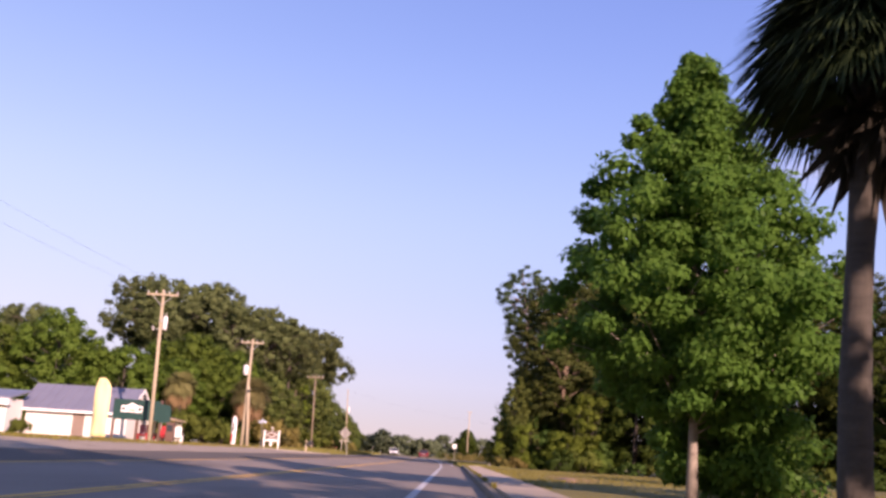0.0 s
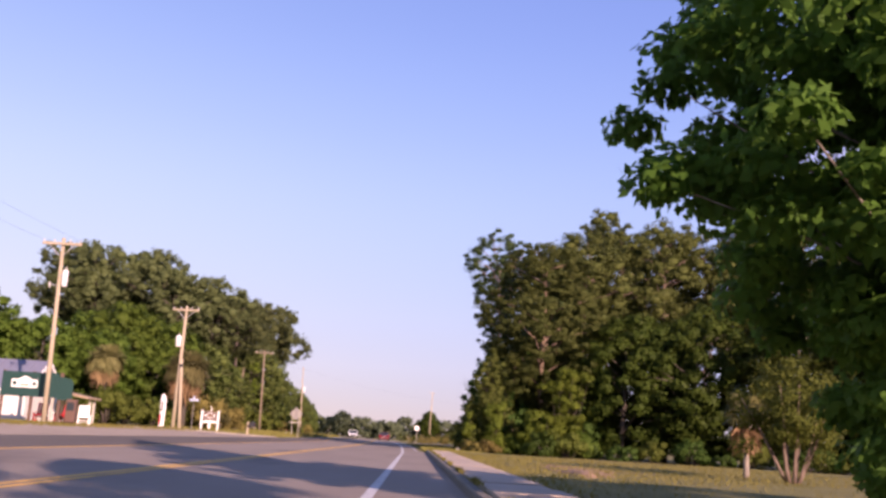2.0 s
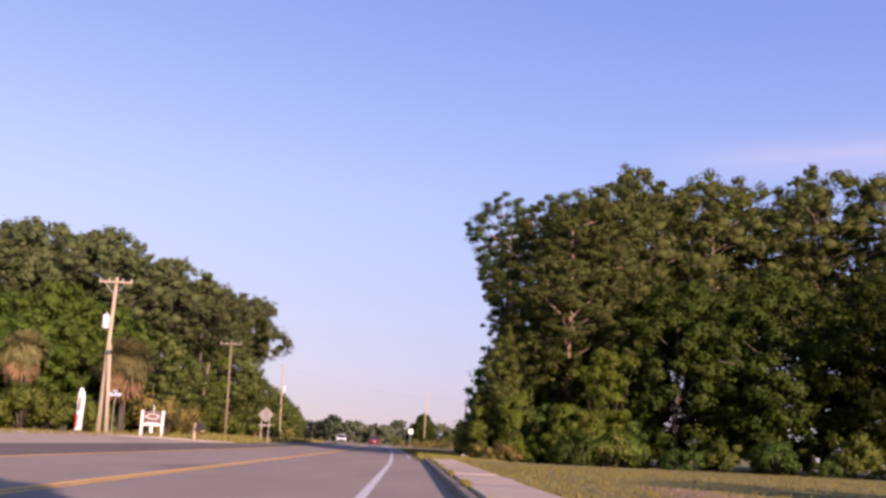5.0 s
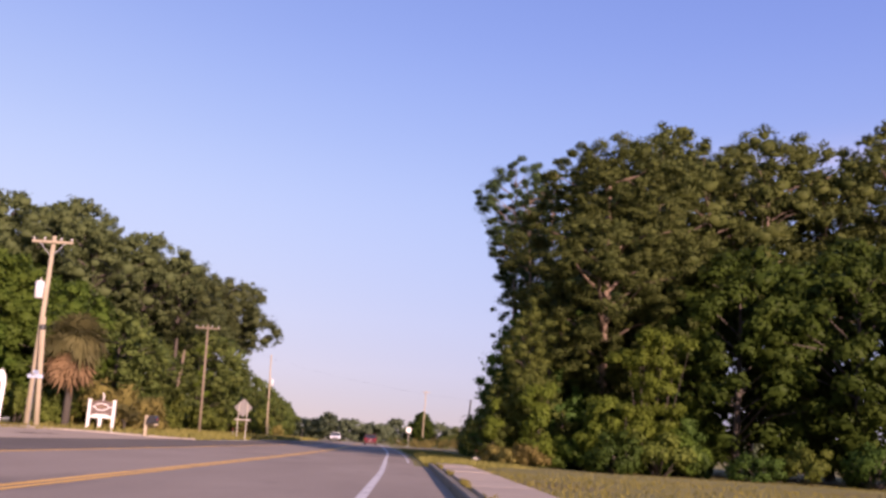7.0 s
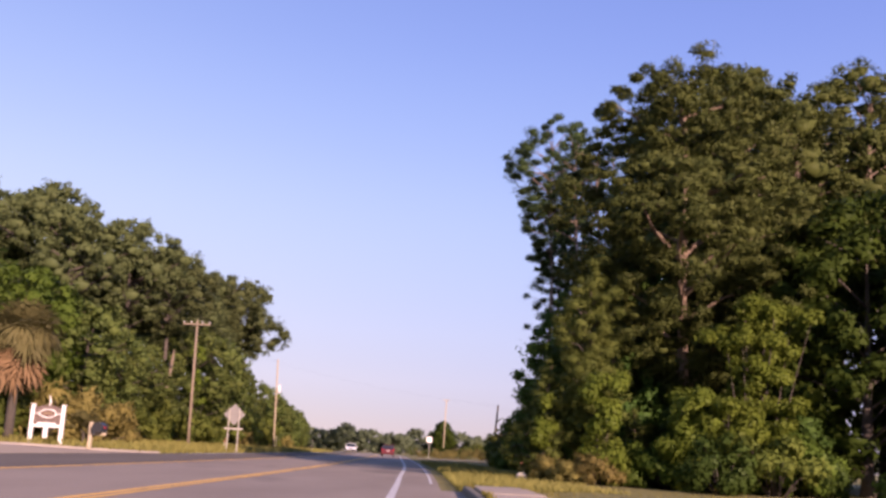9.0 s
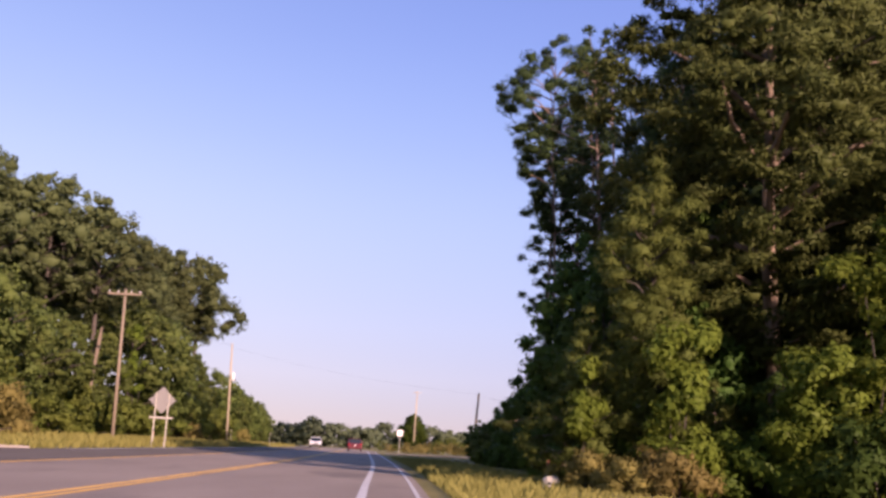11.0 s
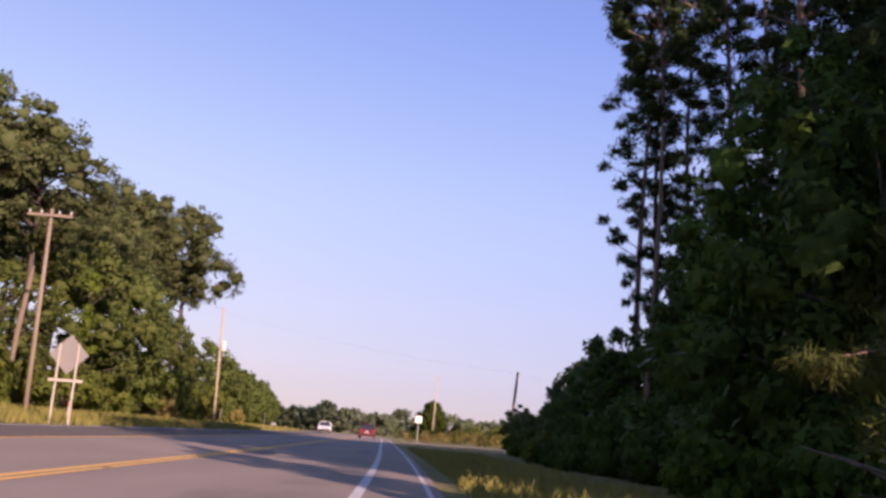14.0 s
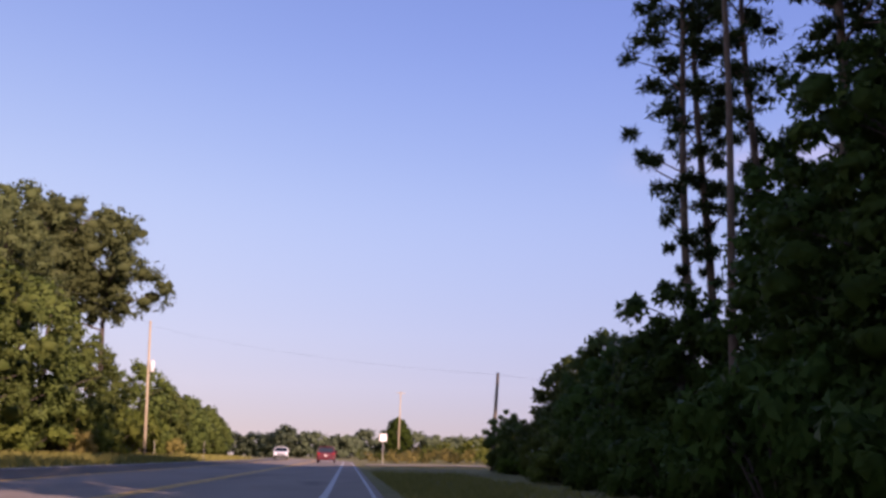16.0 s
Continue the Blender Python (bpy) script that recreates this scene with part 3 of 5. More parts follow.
def build_crown(profile, seed, clumps, clump_r, per, size, aspect=0.5, flat=0.62, trunk_r=0.2, trunk_top=0.9, limb_every=2, limb_w=0.03, inner=0.5, lean=0.0, rough=0.25, outward=0.6, droop=0.1, rise=0.35, three=True, core=0, fork=0.0, bare=None, boughs=None, fill=0.52, soft=1.0, split=1, open_side=()):
    """A tree: tapered trunk, limbs, and a crown of separate puffs of leaves under an outline of (height, radius) pairs."""
    def build(wood, crown):
        rng = np.random.default_rng(seed)
        zs, rs_ = [p[0] for p in profile], [p[1] for p in profile]
        low, high = zs[0], zs[-1]
        end = high * trunk_top
        axis = lambda h: np.array([lean * h + 0.1 * math.sin(h * 0.5 + seed), 0.1 * math.sin(h * 0.4 + 2 * seed), h])  # noqa: E731
        hs = np.linspace(0, end, 10)
        wood.tube([axis(h) - np.array([0, 0, 0.3 if h == 0 else 0]) for h in hs], [trunk_r * (1.3 if h == 0 else 1.0 - 0.78 * h / end) for h in hs], 9)
        weight = np.array([max(0.15, np.interp(z, zs, rs_)) for z in np.linspace(low, high, 60)])
        cum = np.cumsum(weight / weight.sum())
        cs, rs = [], []
        for i in range(clumps):
            z = low + (high - low) * min(0.999, np.interp((i + rng.random()) / clumps, cum, np.linspace(0, 1, 60)))
            a = 2.399 * i + rng.normal() * 0.4
            edge = np.interp(z, zs, rs_) * (1 + rough * 1.6 * noise.noise(Vector((math.cos(a) * 1.3 + seed, math.sin(a) * 1.3, z * 0.35))))
            q = inner + (1 - inner) * rng.random() ** 0.6
            cr = clump_r * (0.55 + 0.85 * rng.random() ** 1.4) * min(1.0, 0.45 + 0.25 * edge)
            r = max(0.0, edge - cr * 0.8) * q
            c = axis(min(z, end)) * np.array([1, 1, 0]) + np.array([r * math.cos(a), r * math.sin(a), z])
            if bare and z - cr < bare[1] and -1.7 < r * math.sin(a - bare[0]) < 0.1 + 0.7 * cr and math.cos(a - bare[0]) > -0.2:
                continue
            if any(r * math.cos(a - way) > 0.4 and abs(r * math.sin(a - way)) < wide + 0.7 * cr and z - cr < base + slope * r * math.cos(a - way) for way, base, slope, wide in open_side):
                continue
            cs.append(c)
            rs.append(cr)
        clumps_kept = len(cs)
        if boughs:
            for i in range(boughs[0]):
                a = boughs[1] + (boughs[2] - boughs[1]) * rng.random()
                r = 0.45 + (boughs[3] - 0.45) * rng.random() ** 0.7
                cs.append(np.array([r * math.cos(a), r * math.sin(a), 0.2 + 1.5 * rng.random()]))
                rs.append(clump_r * (0.8 + 0.4 * rng.random()))
        for i in range(core):
            base = bare[1] + 0.35 if bare else low
            z = base + (high - base) * 0.92 * ((i + 0.5) / core) ** (1.35 if bare else 1.0)
            a, r = 2.399 * i, np.interp(z, zs, rs_) * (0.12 + 0.3 * rng.random())
            cs.append(axis(min(z, end)) * np.array([1, 1, 0]) + np.array([r * math.cos(a), r * math.sin(a), z]))
            rs.append(clump_r * (0.6 + 0.3 * rng.random()))
        for i in range(0, clumps_kept, limb_every):
            c = cs[i]
            r = np.hypot(c[0], c[1])
            start = axis(max(low * 0.75, fork * (1 + 0.12 * (i % 7)), min(end, c[2] - rise * r - 0.2)))
            bow = start * 0.5 + c * 0.5 + rng.normal(size=3) * 0.06 * r + np.array([0, 0, 0.06 * r])
            w = limb_w * (0.5 + 0.22 * r)
            wood.tube([start, bow, c], [w * 1.5, w, w * 0.35], 5, False)
        if split > 1:
            masses, cs, rs = list(zip(cs, rs)), [], []
            if fill:
                crown.append(bunches([c for c, r in masses], np.array([r for c, r in masses]) * fill, flat, 3, rng))
            for c, r in masses:
                for i in range(split):
                    d = unit(rng.normal(size=3)) * np.array([1, 1, flat])
                    cs.append(c + d * r * (0.35 + 0.6 * rng.random()))
                    rs.append(r * (0.34 + 0.34 * rng.random()))
        crown.append(leaves(cs, rs, per, size, aspect, rng, flat, outward, droop, 0.42, three, 0.0 if split > 1 else fill, soft))
    return build


def build_shrub(height, radius, seed, clumps=26, per=70, size=0.2, aspect=0.6):
    def build(wood, crown):
        rng = np.random.default_rng(seed)
        cs, rs = [], []
        for i in range(clumps):
            a, r = rng.random() * 2 * math.pi, radius * rng.random() ** 0.6
            top = height * (1 - 0.55 * (r / radius) ** 2) * (0.75 + 0.3 * rng.random())
            z = max(0.12, top * (0.1 + 0.9 * rng.random() ** 0.6))
            cs.append(np.array([r * math.cos(a), r * math.sin(a), z]))
            rs.append(radius * (0.2 + 0.16 * rng.random()))
        for c in cs[::2]:
            wood.tube([(c[0] * 0.15, c[1] * 0.15, -0.1), (c[0] * 0.5, c[1] * 0.5, c[2] * 0.6), c], [0.03, 0.02, 0.01], 5)
        crown.append(leaves(cs, rs, per, size, aspect, rng, 0.9, 0.5, 0.1, 0.4, fill=0.5))
    return build


# ---- woods ----
def woods(x, y):
    """Height of the ground at a place of the plan."""
    return land(x - bend(y), y) - 0.06


TALL = [(7.2, 1.4), (8.6, 3.0), (10.5, 3.9), (13, 4.0), (15.5, 3.5), (17.3, 2.4), (18, 0.9)]
PINES = [tree_meshes("pine", build_crown(TALL, s, 150, 0.95, 34, 0.2, 0.4, 0.64, 0.24, limb_every=4, limb_w=0.04, rough=0.5, outward=0.3, fill=0.42, split=4), M_BARK, M_PINE_OLD) for s in (1, 2, 3)]
WIDE = [(3.4, 1.6), (5.0, 3.6), (6.8, 4.7), (8.4, 5.2), (10.5, 5.2), (13, 4.9), (14.8, 4.3), (15.8, 3.2), (16.4, 2.2)]
PINE_WIDE = tree_meshes("wide pine", build_crown(WIDE, 21, 470, 0.7, 92, 0.165, 0.34, 0.52, 0.27, limb_every=15, limb_w=0.055, inner=0.3, rough=0.35, core=46, fill=0.26, split=3), M_BARK_PINE, M_PINE_OLD)
SLIM = [(4.6, 0.5), (7, 1.4), (9, 1.7), (13, 1.7), (16, 1.5), (18, 0.6)]
PINE_SLIM = [tree_meshes("slim pine", build_crown(SLIM, s, 84, 0.4, 110, 0.16, 0.3, 0.6, 0.13, limb_every=2, limb_w=0.024, inner=0.25, rough=0.6, outward=0.4, fill=0.4), M_BARK, M_PINE_SHADED) for s in (31, 32, 33)]
DENSE = [(1.0, 1.4), (3.5, 2.5), (8.0, 3.0), (13, 2.7), (16, 1.8), (17.5, 0.6)]
PINE_DENSE = [tree_meshes("dense pine", build_crown(DENSE, 36, 170, 0.8, 120, 0.17, 0.4, 0.6, 0.2, limb_every=4, inner=0.45, rough=0.4), M_BARK, M_PINE_SHADED)]
TIP = [(11.5, 0.8), (13, 1.9), (16, 2.6), (19, 2.9), (20.8, 1.8), (21.4, 0.7)]
PINE_TIP = tree_meshes("tip pine", build_crown(TIP, 35, 110, 0.52, 190, 0.16, 0.35, 0.6, 0.105, limb_every=2, limb_w=0.03, inner=0.5, rough=0.4), M_BARK, M_PINE_SHADED)
YOUNG = [(0.4, 1.3), (1.2, 2.1), (2.8, 1.8), (4.6, 1.1), (6.0, 0.5), (6.5, 0.15)]
PINE_YOUNG = [tree_meshes("young pine", build_crown(YOUNG, s, 110, 0.42, 120, 0.14, 0.22, 0.75, 0.09, limb_every=3, outward=0.8, droop=-0.4), M_BARK, M_PINE_YOUNG) for s in (41, 42)]
ROUND = [(0.9, 2.2), (2.2, 3.7), (4.5, 4.3), (6.5, 4.0), (8.4, 2.9), (9.6, 1.5), (10, 0.5)]
OAKS = [tree_meshes("oak", build_crown(ROUND, s, 120, 0.95, 18, 0.25, 0.7, 0.66, 0.22, 0.75, limb_every=4, inner=0.55, rough=0.5, outward=0.45, droop=0.25, fill=0.42, split=4), M_BARK_DARK, M_OAK) for s in (51, 52, 53)]
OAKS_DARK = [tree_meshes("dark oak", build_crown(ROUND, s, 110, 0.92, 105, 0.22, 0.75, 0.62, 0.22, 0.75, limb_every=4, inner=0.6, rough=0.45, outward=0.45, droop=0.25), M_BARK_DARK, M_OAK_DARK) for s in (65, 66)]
SHRUBS_NEAR = [tree_meshes("near shrub", build_shrub(2.3, 1.4, s, clumps=26, per=95, size=0.15, aspect=0.7), M_BARK_DARK, M_THICKET) for s in (86, 87)]
SHRUBS_LIGHT = [tree_meshes("light shrub", build_shrub(2.0, 1.2, s, clumps=26, per=130, size=0.13, aspect=0.75), M_BARK_DARK, M_OAK_LIGHT) for s in (88, 89)]
OAKS_FAR = [tree_meshes("far oak", build_crown(ROUND, s, 84, 1.1, 60, 0.39, 0.75, 0.66, 0.22, 0.75, limb_every=6, inner=0.55, outward=0.45, droop=0.25), M_BARK_DARK, M_OAK) for s in (57, 58)]
OAKS_LIGHT = [tree_meshes("light oak", build_crown(ROUND, s, 120, 0.9, 100, 0.245, 0.75, 0.66, 0.22, 0.75, limb_every=4, inner=0.55, outward=0.45, droop=0.25), M_BARK_DARK, M_OAK_LIGHT) for s in (61, 62)]
THICKET = [tree_meshes("thicket tree", build_crown([(0.3, 1.8), (1.4, 2.2), (3.2, 2.1), (4.4, 1.4), (5.2, 0.4)], s, 60, 0.58, 110, 0.18, 0.7, 0.7, 0.09, 0.75, limb_every=3, inner=0.5, outward=0.45, droop=0.25), M_BARK_DARK, M_OAK) for s in (55, 56)]
THICKET_NEAR = [tree_meshes("near thicket", build_crown([(0.2, 1.8), (1.4, 2.2), (3.2, 2.1), (4.4, 1.4), (5.2, 0.4)], s, 70, 0.55, 95, 0.165, 0.7, 0.7, 0.09, 0.75, limb_every=3, inner=0.45, rough=0.45, outward=0.45, droop=0.25), M_BARK_DARK, M_THICKET) for s in (155, 156)]
THICKET_TALL = [tree_meshes("tall thicket", build_crown([(0.3, 1.7), (1.6, 2.3), (4.0, 2.4), (6.2, 1.7), (8.0, 0.4)], s, 100, 0.6, 90, 0.16, 0.7, 0.7, 0.12, 0.75, limb_every=3, inner=0.4, rough=0.45, outward=0.45, droop=0.25), M_BARK_DARK, M_THICKET) for s in (157, 158)]
BOUGHS = [tree_meshes("narrow pine", build_crown([(0.5, 0.7), (1.4, 1.1), (3.4, 1.25), (5.0, 1.25), (6.5, 0.95), (7.6, 0.3)], 159, 84, 0.45, 250, 0.12, 0.22, 0.6, 0.07, limb_every=2, limb_w=0.03, inner=0.3, rough=0.5, droop=0.3, core=30), M_BARK_DARK, M_PINE_YOUNG)]
HIGH = [(10.0, 1.6), (11.2, 3.7), (13.0, 4.5), (15.0, 4.4), (16.6, 3.5), (17.7, 2.2), (18.2, 0.8)]
TALL_OAKS = [tree_meshes("tall oak", build_crown(HIGH, s, 130, 1.1, 26, 0.24, 0.6, 0.72, 0.32, 0.8, limb_every=3, limb_w=0.05, inner=0.55, rough=0.7, outward=0.2, fill=0.42, split=4), M_BARK_DARK, M_TALL) for s in (71, 72, 73)]
SHRUBS = [tree_meshes("shrub", build_shrub(2.4, 1.5, s, clumps=28, per=85, size=0.17, aspect=0.7), M_BARK_DARK, M_SHRUB) for s in (81, 82, 83)]
SHRUBS_DRY = [tree_meshes("dry shrub", build_shrub(1.6, 1.1, 85, clumps=18, per=110, size=0.17, aspect=0.3), M_BARK_DARK, M_SHRUB_DRY)]

pick = random.Random(5)


def grow(kind, meshes, x, y, scale, label, category="tree", group="", stretch=1.0):
    plant_tree(kind, meshes[pick.randrange(len(meshes))], x, y, woods(x, y), scale, pick.uniform(0, 360), label, category, group, stretch)


# woods on the near side of the road
plant_tree("pine_tree", PINE_WIDE, 9.2, 76.8, woods(9, 77), 0.95, 20, "broad old pine with pale bare lower limbs at the wood's corner", "tree")
for x, y, h in ((13.2, 83, 17.6), (17, 86, 18.6), (20.6, 86, 19.6), (24.3, 87, 19), (28, 86, 20.4), (31.6, 84, 19.6), (35.3, 82, 19.2), (39, 79, 19), (43, 77, 19), (47, 74, 18.8), (52, 70, 18.6), (58, 66, 18.6), (16.6, 93, 21.8), (22.5, 95, 20.5), (30, 94, 20.5), (38, 90, 20)):
    grow("pine_tree", PINES, x, y, (h + 0.6) / 18, "tall dark pine in the roadside wood", group="pines of the near wood")
plant_tree("pine_tree", PINE_TIP, 6.9, 98.5, woods(7, 98), 1.0, 70, "very tall pine with a small high open crown", "tree", "slim pines by the road")
for x, y, h in ((7.5, 103, 19.5), (8.2, 103.8, 20), (8.8, 101.8, 19.5), (8.5, 96.8, 20), (9.2, 95.5, 20), (10.2, 96.5, 20), (12.2, 100, 19), (15, 103, 18), (11.2, 91, 19), (13.2, 92, 19), (15, 98, 18), (6.6, 86.5, 16.8)):
    grow("pine_tree", PINE_SLIM, x, y, h / 18, "slim tall pine with dark tufted crown above the thicket", group="slim pines by the road")
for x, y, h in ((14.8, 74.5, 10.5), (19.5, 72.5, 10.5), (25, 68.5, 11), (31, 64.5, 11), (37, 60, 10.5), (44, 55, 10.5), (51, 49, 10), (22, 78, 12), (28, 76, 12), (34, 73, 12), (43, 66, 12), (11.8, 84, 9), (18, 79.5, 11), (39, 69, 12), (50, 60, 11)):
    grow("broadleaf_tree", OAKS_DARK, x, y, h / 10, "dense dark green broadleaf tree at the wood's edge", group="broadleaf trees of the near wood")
for x, y, h in ((4.0, 74.3, 4.1), (6.3, 78.6, 6.0), (6.9, 74.6, 2.6), (7.5, 79.6, 8.4), (11.8, 77.5, 7.6), (6.6, 76.4, 5.6)):
    grow("young_pine", PINE_YOUNG, x, y, h / 6.5, "young bushy pine with upright pale shoots", group="young pines by the road")
for x, y, h in ((5.0, 73.9, 1.5), (6.3, 73.0, 1.5), (7.7, 72.7, 2.0), (9.3, 72.0, 1.7), (11.2, 71.6, 2.1), (5.8, 74.8, 2.2), (9.0, 74.6, 2.6), (5.0, 84.6, 1.7), (4.6, 82.6, 1.0)):
    grow("shrub", SHRUBS_LIGHT, x, y, h / 2.0, "yellow-green broadleaf shrub at the foot of the pines", "shrub", "light shrubs under the pines")
# thicket along the wood's front and the roadside
for i in range(28):
    q = i / 27
    x, y = 5.2 + 46 * q + pick.uniform(-0.5, 0.5), 72.6 - 27 * q ** 1.05 + pick.uniform(-1.2, 2.8)
    grow("shrub", SHRUBS if i % 3 == 0 else SHRUBS_NEAR, x, y, pick.uniform(0.35, 1.0) * pick.uniform(0.7, 1.5), "leafy undergrowth shrub along the wood's edge", "shrub", "shrubs along the near wood", pick.uniform(0.8, 1.3))
for i in range(30):
    y = 79 + 1.75 * i + pick.uniform(-0.6, 0.6)
    x = 6.3 + bend(y) + pick.uniform(-0.5, 0.4)
    if y > 112:
        grow("shrub", SHRUBS_LIGHT, x + 1.6, y, pick.uniform(0.5, 0.8), "yellow-green shrub beyond the thicket", "shrub", "light shrubs along the road")
        continue
    grow("shrub", SHRUBS_NEAR if y < 104 else SHRUBS, x, y, pick.uniform(0.7, 1.1) * (1.0 if y < 100 else 0.72), "dark roadside thicket shrub", "shrub", "shrubs along the road", pick.uniform(0.8, 1.3))
for i in range(22):
    y = 80 + 2.3 * i + pick.uniform(-0.8, 0.8)
    h = 5.8 if 87 < y < 100 else 4.7 if y < 98 else max(3.0, 4.7 - 0.12 * (y - 98))
    if 86 < y < 99:
        grow("broadleaf_tree", THICKET_TALL, 8.4 + bend(y) + pick.uniform(-0.5, 0.5), y, 7.5 / 8.0 * pick.uniform(0.9, 1.08), "tall dark dense tree behind the road shoulder", group="thicket trees by the road")
        continue
    grow("broadleaf_tree", THICKET_NEAR if y < 104 else THICKET, 8.2 + bend(y) + pick.uniform(-0.7, 0.6), y, h / 5.2 * pick.uniform(0.85, 1.1), "low dense thicket tree under the pines", group="thicket trees by the road")
for x, y, h in ((5.9, 81.5, 5.4), (6.0, 84, 7.4), (6.8, 102, 4.6), (6.2, 106, 3.5), (6.3, 110, 3.3), (8.6, 81, 8.5), (8.2, 86, 8.0), (9.4, 90.5, 7.5), (7.3, 76.9, 4.6), (8.3, 73.9, 2.6), (11.9, 73.6, 3.4)):
    if h > 7:
        grow("broadleaf_tree", THICKET_TALL, x, y, h / 8.0, "tall dark dense tree behind the road shoulder", group="thicket trees by the road", stretch=1.1)
    else:
        grow("broadleaf_tree", THICKET_NEAR, x, y, h / 5.2, "dark dense tree close to the road shoulder", group="thicket trees by the road", stretch=1.1)
grow("pine_tree", BOUGHS, 5.3, 73.4, 0.97, "narrow young pine with drooping olive boughs")
for x, y, h in ((10.4, 87.5, 17.5), (12.4, 91.5, 18.5), (11.6, 83.8, 16), (14.6, 96.5, 18.5), (15.8, 90, 18)):
    grow("pine_tree", PINE_DENSE, x, y, h / 17.5, "dark dense pine clothed with boughs from top to foot", group="dense pines by the road")
for i in range(11):
    y = 82 + 6.0 * i
    grow("broadleaf_tree", OAKS_FAR, 13.5 + bend(y) + pick.uniform(-2, 4), y, pick.uniform(0.55, 0.75), "dense broadleaf tree deep in the wood", group="inner trees of the near wood")
# trees beside the start of the way, whose shade lies over the road
for x, y, h in ((2.6, -10.5, 10.4), (6.6, -9.0, 10.2), (5.4, -16.5, 16), (16.8, -1.2, 9.2)):
    grow("broadleaf_tree", OAKS, x, y, h / 10, "broadleaf tree shading the beginning of the sidewalk", group="shade trees")

for x, y, h, turn in ((10.6, 97.5, 7.6, 40), (12.0, 95.5, 8.2, 130), (9.9, 100.5, 7.2, 250), (11.6, 100.0, 7.8, 310)):
    plant_tree("broadleaf_tree", THICKET_TALL[0], x, y, woods(x, y), h / 8.0, turn, "tall dark dense tree among the slim pines", "tree", "thicket trees by the road")

# woods on the far side
for x, y, h in ((-31.5, 120, 20.4), (-37.5, 117, 20.2), (-24.6, 119.5, 17.4), (-34.4, 123, 20.6), (-28.6, 117, 17.8), (-27.5, 128, 16.2), (-21.8, 122, 16), (-28, 156, 20.6), (-21.8, 157, 19), (-24.8, 153.5, 19.2), (-23.5, 140, 15), (-28, 143, 16), (-33, 134, 17), (-42, 122, 21), (-51, 110, 15), (-46.5, 106, 12.5), (-55, 112, 15), (-38, 128, 17.5), (-60, 106, 14), (-32, 166, 19), (-34, 148, 19)):
    grow("broadleaf_tree", TALL_OAKS, x, y, h / 18, "tall tree with an open dark crown behind the poles", group="tall trees of the far wood")
for x, y, h in ((-32, 89, 9), (-27, 90, 8.2), (-23.4, 93, 7.8), (-38, 87, 12), (-45, 85, 12), (-52, 82, 12), (-60, 80, 12), (-30, 100, 9.4), (-68, 76, 12), (-42, 99, 10.8), (-37, 97, 9.6)):
    grow("broadleaf_tree", OAKS_LIGHT, x, y, h / 10, "sunlit fresh green broadleaf tree", group="sunlit trees of the far wood")
for x, y, h in ((-20.5, 100, 8.2), (-24.5, 104, 8.6), (-26.6, 111, 8.2), (-22, 112, 8), (-20.5, 107, 7.4), (-22.5, 121.5, 8), (-21, 130, 10.6), (-20.6, 136, 10.6), (-21, 146, 9), (-21, 152, 8), (-20.5, 165, 8), (-35, 110, 9.5), (-42, 105, 10)):
    grow("broadleaf_tree", OAKS, x, y, h / 10, "dense green tree at the edge of the far wood", group="edge trees of the far wood")
for i in range(40):
    y = 86 + 2.2 * i
    x = -19.9 - max(0, (98 - y)) * 0.16 + pick.uniform(-0.9, 0.7)
    grow("shrub", SHRUBS, x, y, pick.uniform(0.8, 1.6), "bushy shrub at the edge of the far wood", "shrub", "shrubs along the far wood", pick.uniform(0.8, 1.3))
for i in range(16):
    x = -22 - 2.6 * i + pick.uniform(-0.6, 0.6)
    grow("shrub", SHRUBS, x, 84.5 + pick.uniform(-1, 1), pick.uniform(0.9, 1.5), "bushy shrub behind the buildings", "shrub", "shrubs behind the buildings")
for i in range(13):
    y = 172 + 7 * i
    grow("broadleaf_tree", OAKS_FAR, -19.5 + bend(y) + 1.5 + pick.uniform(-2, 1.0), y, pick.uniform(0.55, 0.75) * (1 - 0.012 * i), "rounded roadside tree farther along the road", group="trees farther along the road")

for x, y, h, turn in ((-26.8, 94.5, 11.3, 30), (-24.0, 99.0, 10.2, 200), (-30.5, 95.5, 10.4, 120)):
    plant_tree("broadleaf_tree", OAKS_LIGHT[0], x, y, woods(x, y), h / 10, turn, "sunlit fresh green broadleaf tree", "tree", "sunlit trees of the far wood")
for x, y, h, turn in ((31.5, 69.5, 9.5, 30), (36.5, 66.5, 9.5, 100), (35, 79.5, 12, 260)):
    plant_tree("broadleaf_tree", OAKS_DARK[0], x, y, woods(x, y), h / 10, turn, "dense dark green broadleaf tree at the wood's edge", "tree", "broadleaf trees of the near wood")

# far woods close the view
far_rng = np.random.default_rng(77)
cs, rs = [], []
for i in range(64):
    x = -190 + 330 * (i + 0.8 * far_rng.random()) / 64
    y = 365 + 30 * far_rng.random() - 0.12 * abs(x + 20)
    height = 6.5 + 3.2 * far_rng.random() ** 1.5 + 1.6 * noise.noise(Vector((x * 0.05, 0.3, 0.0)))
    wide = 3.6 + 2.6 * far_rng.random()
    for k in range(38):
        a, e = 2.399 * k, far_rng.random()
        r = wide * math.sqrt(1 - e * e) * (0.75 + 0.25 * far_rng.random())
        cs.append((x + r * math.cos(a), y + r * math.sin(a), max(0.6, height * (0.1 + 0.8 * e))))
        rs.append(1.0 + 0.7 * far_rng.random())
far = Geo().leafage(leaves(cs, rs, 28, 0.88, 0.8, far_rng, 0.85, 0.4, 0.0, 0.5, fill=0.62))
